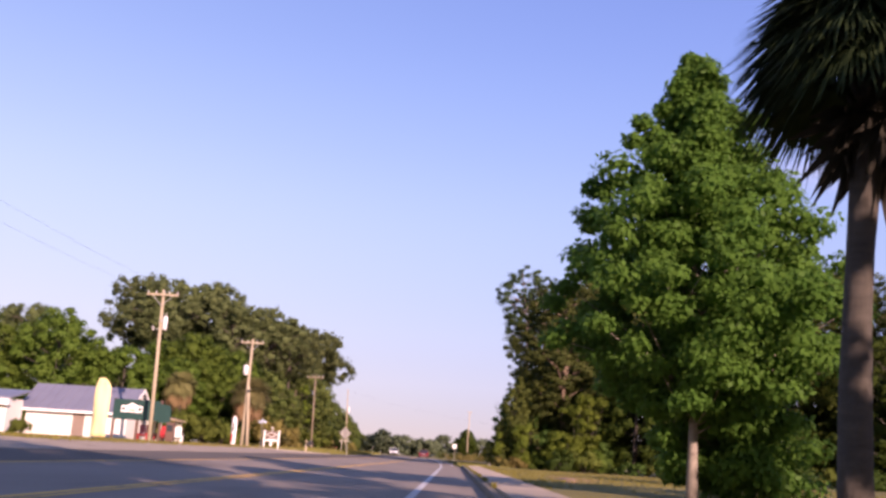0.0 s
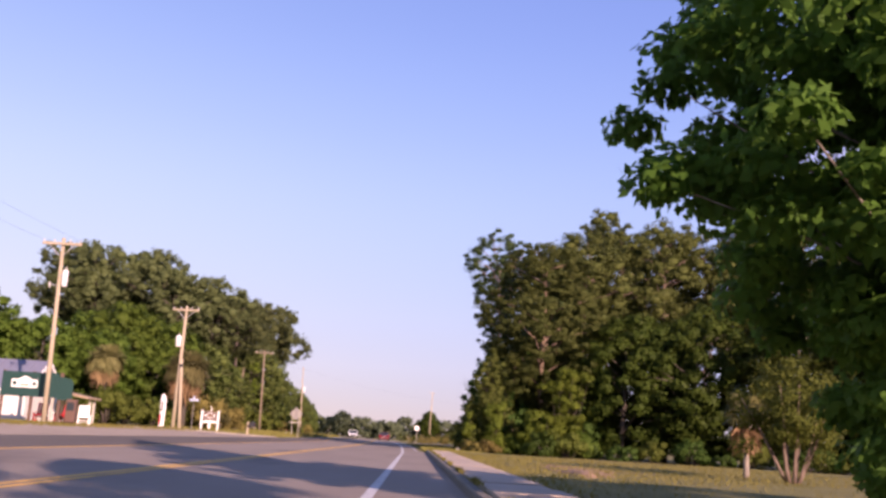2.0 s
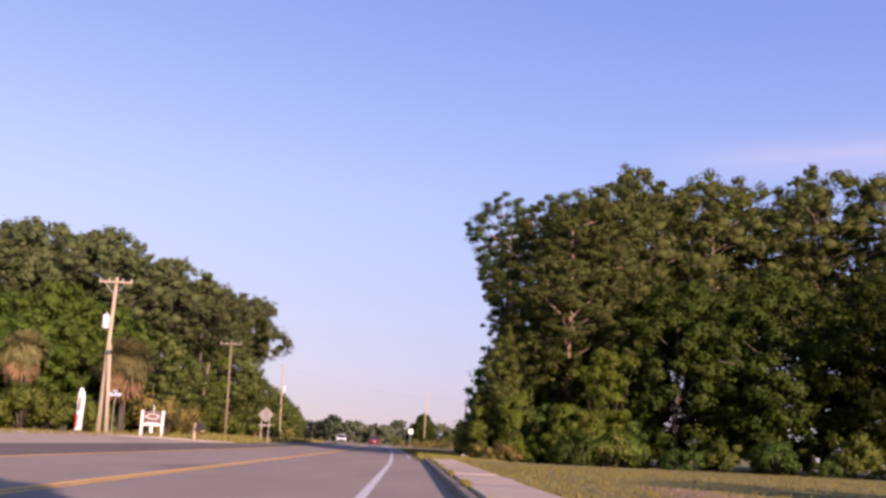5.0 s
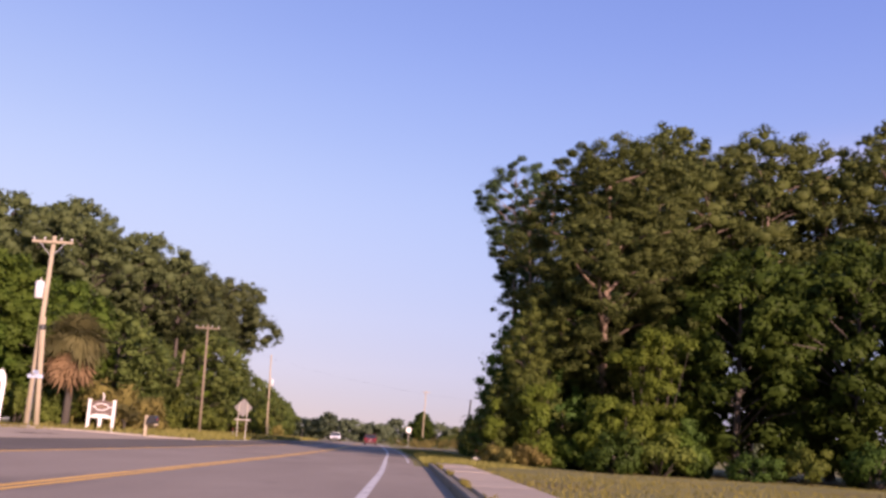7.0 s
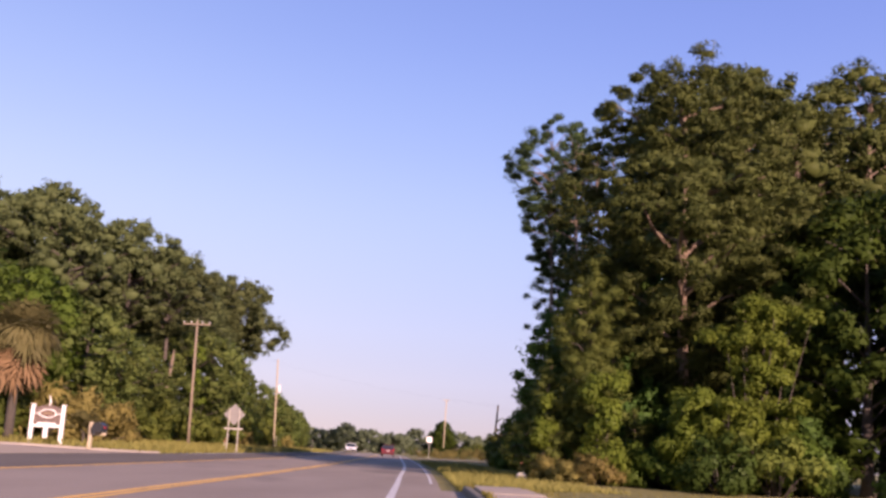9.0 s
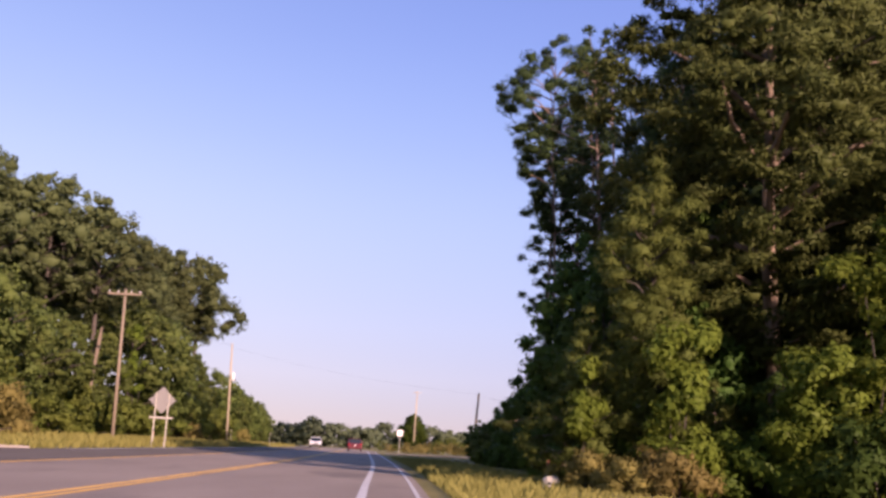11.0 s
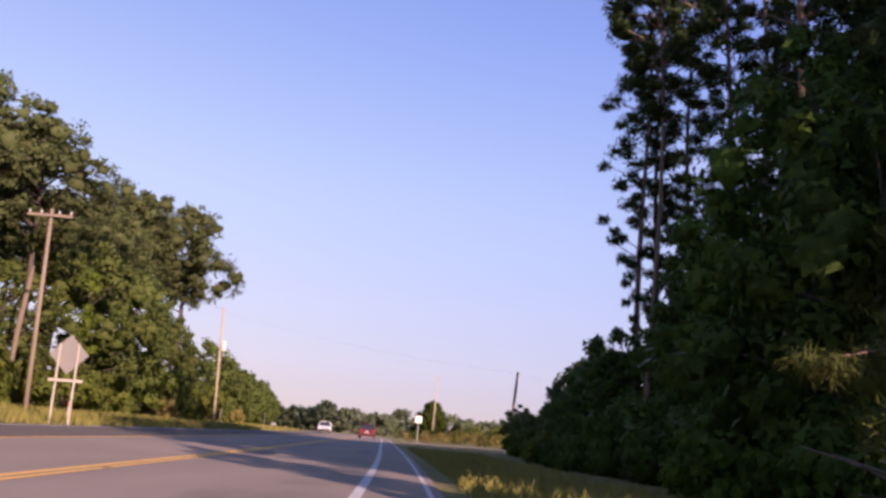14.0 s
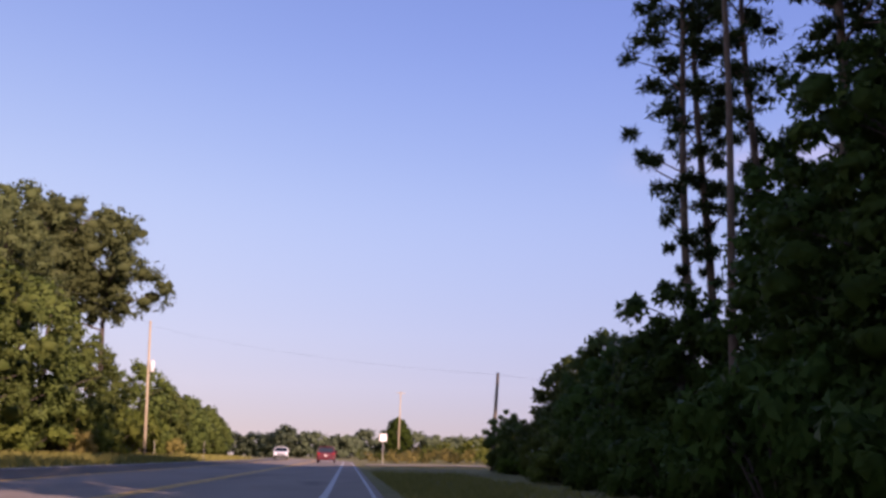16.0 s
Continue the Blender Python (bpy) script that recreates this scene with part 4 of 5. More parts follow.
setting("far_woods", far, M_FAR_HAZED, "distant line of green woods across the road's end", "woods", "stuff")
cs, rs = [], []
for i in range(150):
    x, y = 6 + 34 * far_rng.random(), 160 + 150 * far_rng.random()
    x += bend(y) + 5
    cs.append((x, y, 0.5 + 1.6 * far_rng.random()))
    rs.append(0.9 + 0.8 * far_rng.random())
setting("far_scrub", Geo().leafage(leaves(cs, rs, 60, 0.5, 0.6, far_rng, 0.8, 0.4, 0.0, 0.4)), M_SHRUB, "low green scrub beside the road farther on", "scrub", "stuff")
cs = [(2 + 22 * far_rng.random() + bend(205), 190 + 30 * far_rng.random(), 0.3 + 1.0 * far_rng.random()) for i in range(60)]
setting("dry_scrub", Geo().leafage(leaves(cs, [0.9] * 60, 50, 0.45, 0.3, far_rng, 0.7, 0.5, 0.0, 0.3)), M_SHRUB_DRY, "reddish dry scrub beside the road farther on", "scrub", "stuff")
plant_tree("broadleaf_tree", tree_meshes("far tree", build_crown([(1.8, 2.0), (3.5, 3.4), (6, 3.6), (7.8, 2.2), (8.7, 0.8)], 91, 80, 1.0, 150, 0.3, 0.7, trunk_r=0.25, inner=0.3), M_BARK_DARK, M_OAK_DARK), 4.0, 288, 0, 1.0, 0, "lone rounded tree far along the road", "tree")


# ---- street tree and palms ----
STREET = [(0.95, 1.1), (1.5, 2.2), (2.5, 2.75), (3.6, 3.05), (4.5, 2.95), (5.4, 2.45), (6.3, 1.85), (7.2, 1.25), (8.1, 0.65), (8.75, 0.25)]
build_street = build_crown(STREET, 7, 335, 0.44, 190, 0.122, 0.66, 0.55, 0.1, 0.93, limb_every=4, limb_w=0.012, inner=0.25, rough=0.15, outward=0.45, droop=0.3, rise=0.6, three=False, core=170, fork=1.2, fill=0.34, soft=0.25, bare=(radians(-144), 1.3), boughs=(80, radians(-64), radians(65), 2.1), open_side=((radians(150), 0.85, 0.62, 9), (radians(-96), 0.85, 0.3, 0.4)))


plant_tree("street_tree", tree_meshes("street tree", build_street, M_BARK_PALE, M_LEAF), 4.56, 12.8, 0.1, 1.0, 35, "young cone-shaped street tree with fresh green leaves", "tree")


def fan(root, way, stem, reach, rng, blades=18, droop=0.2, width=0.055):
    """Blades of one fan-shaped palm leaf at the end of its stem."""
    way = unit(np.array(way, float))
    tip = np.array(root) + way * stem
    side = unit(np.cross(way, np.array([0.02, 0.03, 1.0])))
    up = np.cross(side, way)
    out = []
    for a in np.linspace(-1.35, 1.35, blades):
        d = unit(way * math.cos(a) + side * math.sin(a) + up * rng.normal() * 0.1)
        length = reach * (0.72 + 0.28 * math.cos(a)) * (0.85 + 0.25 * rng.random())
        w = unit(np.cross(d, up)) * width
        mid = tip + d * length * 0.55
        end = tip + d * length + np.array([0, 0, -droop * length])
        out.append([tip, mid + w, end, mid - w])
    return tip, np.array(out)


def palm(name, x, y, z, height, trunk_r, live, dead, reach, seed, label, lean=(0.0, 0.0), boots=40, group="", low=-0.4, skirt=(-0.95, -1.4), leaf=None, bark=None, droop=0.3, blades=18, dry_leaf=None, cape=0):
    rng = np.random.default_rng(seed)
    ob = thing(name, (x, y, z), label, "palm", group)
    wood, green, dry = Geo(), [], []
    pts = [(lean[0] * q * q, lean[1] * q * q, height * q - (0.2 if q == 0 else 0)) for q in np.linspace(0, 1, 8)]
    wood.tube(pts, [trunk_r * (1.25 if q == 0 else 1.0 + 0.1 * math.sin(9 * q)) for q in np.linspace(0, 1, 8)], 12)
    top = np.array(pts[-1])
    for i in range(boots):
        q = 0.72 + 0.27 * rng.random()
        a = rng.random() * 6.28
        b = np.array([lean[0] * q * q, lean[1] * q * q, height * q]) + np.array([math.cos(a), math.sin(a), 0]) * trunk_r * 0.9
        wood.tube([b, b + np.array([math.cos(a) * 0.1, math.sin(a) * 0.1, 0.22])], [0.035, 0.02], 4)
    stems = Geo()
    for i in range(live):
        a = 2.4 * i + rng.normal() * 0.2
        e = 1.25 - (1.25 - low) * (i / live)
        way = (math.cos(a) * math.cos(e), math.sin(a) * math.cos(e), math.sin(e))
        tip, quads = fan(top, way, reach * (0.6 + 0.2 * rng.random()), reach, rng, blades=blades, droop=droop, width=0.95 / blades)
        stems.tube([top, tip], [0.022, 0.012], 4)
        green.append(quads)
    for i in range(cape):
        a = 2.4 * i + rng.normal() * 0.3
        e = 0.7 - 0.75 * i / cape
        way = np.array((math.cos(a) * math.cos(e), math.sin(a) * math.cos(e), math.sin(e)))
        bend_at = top + way * reach * (0.6 + 0.45 * rng.random())
        hang = -0.75 - 0.5 * rng.random()
        tip, quads = fan(bend_at, (math.cos(a) * math.cos(hang), math.sin(a) * math.cos(hang), math.sin(hang)), 0.06, reach * (0.6 + 0.3 * rng.random()), rng, blades=14, droop=0.25, width=0.075)
        stems.tube([top, bend_at, tip], [0.02, 0.016, 0.012], 4)
        green.append(quads)
    for i in range(dead):
        a = 2.4 * i + rng.normal() * 0.3
        e = skirt[0] + (skirt[1] - skirt[0]) * rng.random()
        way = np.array((math.cos(a) * math.cos(e), math.sin(a) * math.cos(e), math.sin(e)))
        start = top - np.array([0, 0, 0.05 + 0.25 * rng.random() * reach])
        bend_at = start + way * reach * (0.25 + 0.45 * rng.random())
        hang = -1.25 - 0.25 * rng.random()
        tip, quads = fan(bend_at, (math.cos(a) * math.cos(hang), math.sin(a) * math.cos(hang), math.sin(hang)), 0.06, reach * (0.85 + 0.35 * rng.random()), rng, blades=12, droop=0.1, width=0.07)
        stems.tube([start, bend_at, tip], [0.02, 0.016, 0.012], 4)
        dry.append(quads)
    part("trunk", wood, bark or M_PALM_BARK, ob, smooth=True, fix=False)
    part("stalk", stems, leaf or M_FROND_SHADED, ob, fix=False)
    part("crown", Geo().quads(np.concatenate(green)), leaf or M_FROND_SHADED, ob, fix=False)
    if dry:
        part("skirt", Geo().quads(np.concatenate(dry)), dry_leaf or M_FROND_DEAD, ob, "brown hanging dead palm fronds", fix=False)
    return ob


palm("cabbage_palm", 4.0, 4.1, 0.1, 4.95, 0.15, 130, 12, 0.95, 3, "cabbage palm with a shaggy dark crown beside the sidewalk", (0.37, 0.0), 60, low=-0.45, droop=0.45, blades=36, dry_leaf=M_FROND_OLD_SHADED)
palm("cabbage_palm", -19.4, 88.0, 0.4, 4.7, 0.2, 26, 40, 1.5, 5, "cabbage palm with a thick brown skirt of dead fronds", group="palms of the far side", low=0.2, skirt=(-0.25, -1.0), leaf=M_FROND_OLIVE, cape=32)
palm("cabbage_palm", -25.6, 86.0, 0.4, 5.0, 0.2, 18, 26, 1.25, 6, "cabbage palm with brown dead fronds among green trees", group="palms of the far side", low=0.2, skirt=(-0.25, -1.0), leaf=M_FROND_OLIVE, cape=32)
palm("young_palm", -16.6, 90.0, 0.35, 0.7, 0.08, 14, 0, 0.75, 12, "low yellow-green palmetto beside the white sign", group="small palms of the far side", boots=8, low=0.1, leaf=M_FROND_OLIVE)
palm("young_palm", 10.9, 37, 0.08, 1.95, 0.085, 14, 20, 0.62, 9, "small palm with yellowed hanging fronds on the lawn", group="small palms on the lawn", leaf=M_FROND_OLIVE, bark=M_BARK_PALE)


rng_m = np.random.default_rng(19)
myrtle = thing("small_tree", (10.75, 32.6, 0.08), "small many-stemmed tree with thin olive leaves on the lawn", "tree")
tips = []
for i in range(7):
    a = 0.9 * i
    lp = limb_points((0.12 * math.cos(a), 0.12 * math.sin(a), -0.1), (0.35 * math.cos(a), 0.35 * math.sin(a), 1.0), 2.6 + 0.5 * rng_m.random(), 0.2, rng_m, 5, 0.08)
    part("stem", Geo().tube(lp, [0.06, 0.05, 0.045, 0.035, 0.025, 0.012], 6), M_BARK, myrtle, smooth=True, fix=False)
    tips += [p + rng_m.normal(size=3) * 0.35 for p in lp[3:] for _ in range(3)]
part("crown", Geo().leafage(leaves(tips, [0.42] * len(tips), 150, 0.1, 0.5, rng_m, 0.8, 0.4, 0.2, 0.3)), M_SHRUB, myrtle, fix=False)


# ---- grasses ----
def grass(name, spots, height, width, rng, material, label):
    """Blades: one tapering triangle-like quad each."""
    p = np.array(spots, float)
    k = len(p)
    a = rng.random(k) * 2 * math.pi
    lean = rng.normal(size=(k, 2)) * 0.35
    h = (height * (0.4 + 0.9 * rng.random(k)))[:, None]
    side = np.stack([np.cos(a), np.sin(a), 0 * a], 1) * (width * (0.6 + 0.8 * rng.random(k)))[:, None]
    top = p + np.concatenate([lean * h, h], 1)
    mid = p + np.concatenate([lean * h * 0.3, h * 0.55], 1)
    setting(name, Geo().quads(np.stack([p - side, p + side, mid + side * 0.7, top], 1)), material, label, "grass", "stuff")


def scatter(n, s_of, y_of, rng, dz=-0.03):
    out = []
    for i in range(n):
        y = y_of(rng)
        s = s_of(rng)
        out.append((s + bend(y), y, land(s, y) + dz))
    return out


g_rng = np.random.default_rng(8)
grass("verge_grass", scatter(16000, lambda r: 0.75 + 3.6 * r.random() ** 1.3, lambda r: 62.5 + 60 * r.random() ** 1.4, g_rng), 0.17, 0.012, g_rng, M_GRASS, "dry yellow-green grass on the near verge")
grass("tall_grass", scatter(2600, lambda r: 0.8 + 2.2 * r.random(), lambda r: 64 + 34 * r.random() ** 1.2, g_rng), 0.24, 0.008, g_rng, M_GRASS, "taller straggling grass beside the shoulder")
grass("kerb_grass", scatter(1500, lambda r: 0.93 + 0.08 * r.random(), lambda r: 14 + 48 * (round(r.random() * 9) / 9) + r.normal() * 0.5, g_rng, 0.0), 0.09, 0.007, g_rng, M_LAWN, "tufts of grass growing between kerb and sidewalk")
grass("lawn_grass", scatter(22000, lambda r: 2.0 + 16 * r.random() ** 1.3, lambda r: 16 + 52 * r.random(), g_rng), 0.07, 0.012, g_rng, M_LAWN, "short mown lawn between sidewalk and woods")
grass("far_verge_grass", scatter(16000, lambda r: -10.7 - 8.5 * r.random(), lambda r: 80 + 110 * r.random() ** 1.1, g_rng), 0.34, 0.03, g_rng, M_GRASS, "tall dry grass on the far verge")
grass("forecourt_grass", scatter(7000, lambda r: -14.9 - 5.5 * r.random(), lambda r: 30 + 52 * r.random(), g_rng), 0.14, 0.025, g_rng, M_LAWN, "rough grass round the pole bases")


# ---- poles, wires and signs ----
def utility_pole(x, y, z, height, top_x, label, arm=1.95, radius=0.14, timber=M_TIMBER, transformer=0.0, side=-1, brace=True, group="utility poles", can_r=0.2, cutout=0.0):
    ob = thing("utility_pole", (x, y, z), label, "utility pole", group)
    lean = top_x - x
    at = lambda h: (lean * h / height, 0, h)  # noqa: E731
    part("pole", Geo().tube([(0, 0, -0.4), at(height * 0.5), at(height)], [radius, radius * 0.86, radius * 0.7], 12), timber, ob, smooth=True)
    if arm:
        cx = lean * (height - 0.32) / height
        part("crossarm", Geo().box((cx - arm / 2, -0.19, height - 0.38), (cx + arm / 2, -0.08, height - 0.26), 0.012), timber, ob)
        for k in (-0.46, -0.2, 0.2, 0.46):
            part("insulator", Geo().tube([(cx + k * arm, -0.135, height - 0.26), (cx + k * arm, -0.135, height - 0.18), (cx + k * arm, -0.135, height - 0.1)], [0.02, 0.05, 0.03], 8), M_CERAMIC, ob, smooth=True)
        if brace:
            for k in (-1, 1):
                part("brace", Geo().tube([(cx + k * 0.6, -0.14, height - 0.38), (cx + k * 0.08, -0.12, height - 0.95)], [0.022, 0.022], 6), M_STEEL, ob)
    if transformer:
        tx = lean * transformer / height + side * 0.3
        can = part("transformer", Geo().tube([(tx, -0.1, transformer - 0.42), (tx, -0.1, transformer - 0.38), (tx, -0.1, transformer + 0.36), (tx, -0.1, transformer + 0.42)], [can_r * 0.75, can_r, can_r, can_r * 0.7], 14), M_TRANSFORMER, ob, "pale grey steel transformer can", smooth=True)
        part("bushing", Geo().tube([(tx, -0.1, transformer + 0.42), (tx + 0.03, -0.1, transformer + 0.6)], [0.035, 0.02], 7), M_CERAMIC, can)
        part("bracket", Geo().box((min(tx, tx - side * 0.3), -0.12, transformer + 0.1), (max(tx, tx - side * 0.3), -0.06, transformer + 0.17), 0.005), M_STEEL, ob)
    if cutout:
        cx = lean * cutout / height
        fuse = part("fuse_bracket", Geo().tube([(cx, -0.1, cutout), (cx - side * 0.38, -0.1, cutout + 0.08)], [0.025, 0.025], 6), M_STEEL, ob)
        part("fuse_holder", Geo().tube([(cx - side * 0.38, -0.1, cutout - 0.1), (cx - side * 0.42, -0.1, cutout + 0.05), (cx - side * 0.44, -0.1, cutout + 0.2)], [0.03, 0.06, 0.03], 8), M_CERAMIC, fuse, smooth=True)
    return ob


utility_pole(-17.88, 53.1, 0.43, 9.15, -18.08, "weathered timber utility pole with crossarm and transformer", transformer=7.1, side=1, radius=0.118, can_r=0.14, cutout=6.7)
utility_pole(-17.6, 77.5, 0.42, 9.05, -17.48, "timber utility pole with crossarm and pale transformer", transformer=6.4, side=-1)
stay = thing("stay_pole", (-17.08, 77.45, 0.42), "shorter timber pole leaning against its taller neighbour", "utility pole")
part("pole", Geo().tube([(0, 0, -0.4), (-0.2, 0.02, 2.6), (-0.36, 0.02, 5.1)], [0.13, 0.115, 0.1], 11), M_TIMBER, stay, smooth=True)
part("strap", Geo().tube([(-0.36, 0.02, 4.5), (-0.36, 0.02, 4.75)], [0.14, 0.14], 11), M_BLACK, stay)
part("cable", Geo().tube([(-0.2, -0.1, 0.2), (-0.34, -0.08, 2.4), (-0.46, -0.08, 4.7)], [0.03, 0.03, 0.03], 6), M_BLACK, stay)
utility_pole(-16.45, 110.7, 0.4, 8.8, -16.65, "slim dark timber utility pole with a plain crossarm", timber=M_TIMBER_BROWN, radius=0.105, brace=False)
utility_pole(-17.0, 153, 0.4, 10.0, -17.3, "tall pale utility pole with a white transformer", arm=0, transformer=6.6, side=1, radius=0.11, can_r=0.17)
utility_pole(6.4, 136.5, 0.0, 5.6, 6.78, "short leaning timber pole above the roadside bushes", arm=0, radius=0.12, timber=M_TIMBER_DARK)
utility_pole(4.3, 285, 0.0, 14.0, 4.6, "distant tall utility pole beside a lone tree", arm=1.8, radius=0.17, brace=False)
snag = thing("dead_trunk", (-20.3, 118, 0.38), "leaning dead trunk with a broken pale top", "tree")
part("trunk", Geo().tube([(0, 0, -0.3), (-0.05, 0, 2.5), (0.05, 0, 4.3), (0.25, 0, 6.6), (0.32, 0, 7.3)], [0.15, 0.14, 0.13, 0.125, 0.04], 9), M_TIMBER_DARK, snag, smooth=True)


def wire(a, b, sag, label="thin dark overhead wire", r=0.004):
    a, b = Vector(a), Vector(b)
    pts = [a.lerp(b, q) - Vector((0, 0, 4 * sag * q * (1 - q))) for q in np.linspace(0, 1, 14)]
    ob = new("wire", tidy(Geo().tube(pts, [r] * 14, 4).mesh("wire", M_WIRE)))
    tagged(ob, label, "wire", "overhead wires")


for k in (-0.9, 0.9):
    wire((-18.07 + k, 52.97, 9.42), (-17.48 + k, 77.37, 9.35), 0.35)
    wire((-17.48 + k, 77.37, 9.35), (-16.64 + k, 110.57, 9.05), 0.5)
    wire((-16.64 + k, 110.57, 9.05), (-17.3, 153, 10.2), 0.6)
    wire((-18.07 + k, 52.97, 9.42), (-17.2 + k, -10, 9.3), 0.6)
wire((6.78, 136.5, 5.5), (9.5, 118, 3.6), 0.1)
wire((6.78, 136.5, 5.5), (-17.3, 153, 10.0), 0.5)


# post-and-panel business sign
sign = thing("roadside_sign", (-16.45, 84.8, 0.16), "white two-post roadside sign with an arched maroon panel", "sign")
for k in (-0.66, 0.66):
    post = part("post", Geo().box((k - 0.075, -0.075, -0.2), (k + 0.075, 0.075, 1.82), 0.012), M_WHITE, sign)
    part("cap", Geo().box((k - 0.095, -0.095, 1.82), (k + 0.095, 0.095, 1.87), 0.012), M_WHITE, post)
outline = [(-0.58, 1.0), (0.58, 1.0), (0.58, 1.7)] + [(0.58 - 1.16 * i / 10, 1.7 + 0.13 * math.sin(math.pi * i / 10)) for i in range(1, 10)] + [(-0.58, 1.7)]
board = part("board", Geo().prism(outline, "y", -0.025, 0.025), M_MAROON, sign, "maroon arched sign panel")
ring, inner = [], []
oval = Geo()
n = 28
pts = [(0.36 * math.cos(2 * math.pi * i / n), 1.47 + 0.17 * math.sin(2 * math.pi * i / n)) for i in range(n)]
oval.tube([(x, -0.035, z) for x, z in pts] + [(pts[0][0], -0.035, pts[0][1])], [0.028] * (n + 1), 6)
part("emblem_field", Geo().prism([(0.34 * math.cos(2 * math.pi * i / 20), 1.47 + 0.15 * math.sin(2 * math.pi * i / 20)) for i in range(20)], "y", -0.033, -0.026), M_BROWN, board)
part("emblem_ring", oval, M_WHITE, board, "white oval emblem outline")
part("emblem_bar", Geo().box((-0.2, -0.04, 1.45), (0.2, -0.026, 1.5), 0.004), M_TAN, board)
for k in (-1, 1):
    part("emblem_arm", Geo().box((min(k * 0.36, k * 0.56), -0.04, 1.44), (max(k * 0.36, k * 0.56), -0.026, 1.48), 0.004), M_WHITE, board)
part("lower_rail", Geo().box((-0.585, -0.05, 0.88), (0.585, 0.05, 0.99), 0.01), M_WHITE, sign)
part("hanging_panel", Geo().box((-0.42, -0.03, 1.0), (0.4, -0.028, 1.08), 0.0), M_WHITE, board)
part("lower_plate", Geo().box((-0.12, -0.02, 0.42), (0.07, 0.02, 0.88), 0.008), M_WHITE, sign)
part("finial", Geo().tube([(0.02, 0, 1.8), (0.06, 0, 1.98), (0.02, 0, 2.14), (-0.02, 0, 2.26)], [0.045, 0.04, 0.03, 0.012], 7), M_WHITE, sign, smooth=True)

# warning sign seen from behind
warn = thing("warning_sign", (-11.5, 100.8, 0.24), "diamond warning sign seen from its dull metal back", "road sign")
for k in (-0.3, 0.3):
    part("post", Geo().box((k - 0.03, -0.07, -0.3), (k + 0.03, -0.01, 2.55), 0.008), M_POST, warn)
c, d = 2.2, 0.645
part("panel", Geo().prism([(0, c - d), (d, c), (0, c + d), (-d, c)], "y", 0.0, 0.006), M_STEEL_BACK, warn)
part("plate", Geo().box((-0.56, 0.0, 1.32), (0.56, 0.008, 1.41), 0.002), M_POST, warn)
for k in (-0.3, 0.3):
    part("bolt", Geo().tube([(k, -0.09, 2.2), (k, -0.07, 2.2)], [0.025, 0.025], 6), M_STEEL, warn)

# street name sign
street = thing("street_name_sign", (-14.4, 69.3, 0.34), "street name sign with blue blades on a thin post", "road sign")
part("post", Geo().tube([(0, 0, -0.2), (0, 0, 2.0)], [0.022, 0.022], 8), M_STEEL_BACK, street)
blade = part("blade", Geo().box((-0.29, -0.012, 1.98), (0.29, 0.012, 2.12), 0.004), M_PALE_BLUE, street)
part("lettering_bar", Geo().box((-0.22, -0.017, 2.035), (0.22, -0.0125, 2.07)), M_STEEL, blade)
blade = part("blade", Geo().box((-0.012, -0.29, 2.14), (0.012, 0.29, 2.28), 0.004), M_PALE_BLUE, street)

# distant square sign
far_sign = thing("road_sign", (0.45, 180, 0.0), "distant white square road sign on a post", "road sign")
part("post", Geo().tube([(0, 0, -0.2), (0, 0, 2.2)], [0.04, 0.04], 8), M_POST, far_sign)
part("panel", Geo().prism([(-0.36, 2.2), (0.36, 2.2), (0.36, 2.95), (-0.36, 2.95)], "y", -0.05, -0.042), M_WHITE, far_sign)


def feather_flag(x, y, z, height, width, material, label):
    ob = thing("feather_flag", (x, y, z), label, "flag", "feather flags")
    part("pole", Geo().tube([(-width / 2, 0, -0.2), (-width / 2, 0, height * 0.6), (-width * 0.45, 0, height * 0.88), (-width * 0.16, 0, height)], [0.02, 0.018, 0.013, 0.008], 7), M_STEEL, ob)
    cloth = Geo()
    rows = 14
    pts = []
    for i in range(rows):
        q = i / (rows - 1)
        zz = height * (0.06 + 0.93 * q)
        left = -width / 2 + (0 if q < 0.8 else ((q - 0.8) / 0.2) ** 2 * width * 0.16)
        right = width / 2 - (0 if q < 0.82 else ((q - 0.82) / 0.18) ** 2 * width * 0.42)
        for k in range(4):
            u = left + (right - left) * k / 3
            pts.append((u, 0.05 * math.sin(q * 7 + k * 1.1), zz))
    front = [(i * 4 + k, i * 4 + k + 1, (i + 1) * 4 + k + 1, (i + 1) * 4 + k) for i in range(rows - 1) for k in range(3)]
    cloth.add(pts, front)
    me = cloth.mesh("cloth", material, True)
    c_ob = new("cloth", me)
    c_ob.parent = ob
    mod = c_ob.modifiers.new("thickness", "SOLIDIFY")
    mod.thickness = 0.006
    return ob, c_ob


feather_flag(-16.85, 41.6, 0.4, 3.0, 0.74, M_YELLOW_FLAG, "tall pale yellow feather flag on a pole")
flag, cloth = feather_flag(-17.5, 73.8, 0.42, 2.4, 0.36, M_WHITE_CLOTH, "white feather flag with a dark upper patch")
part("dark_patch", Geo().prism([(-0.15, 1.2), (0.05, 1.15), (0.06, 1.8), (-0.1, 2.0)], "y", -0.075, -0.068), M_STEEL_BACK, cloth)
part("red_patch", Geo().prism([(-0.17, 0.3), (-0.07, 0.3), (-0.05, 0.95), (-0.17, 1.0)], "y", -0.075, -0.068), M_RED, cloth)

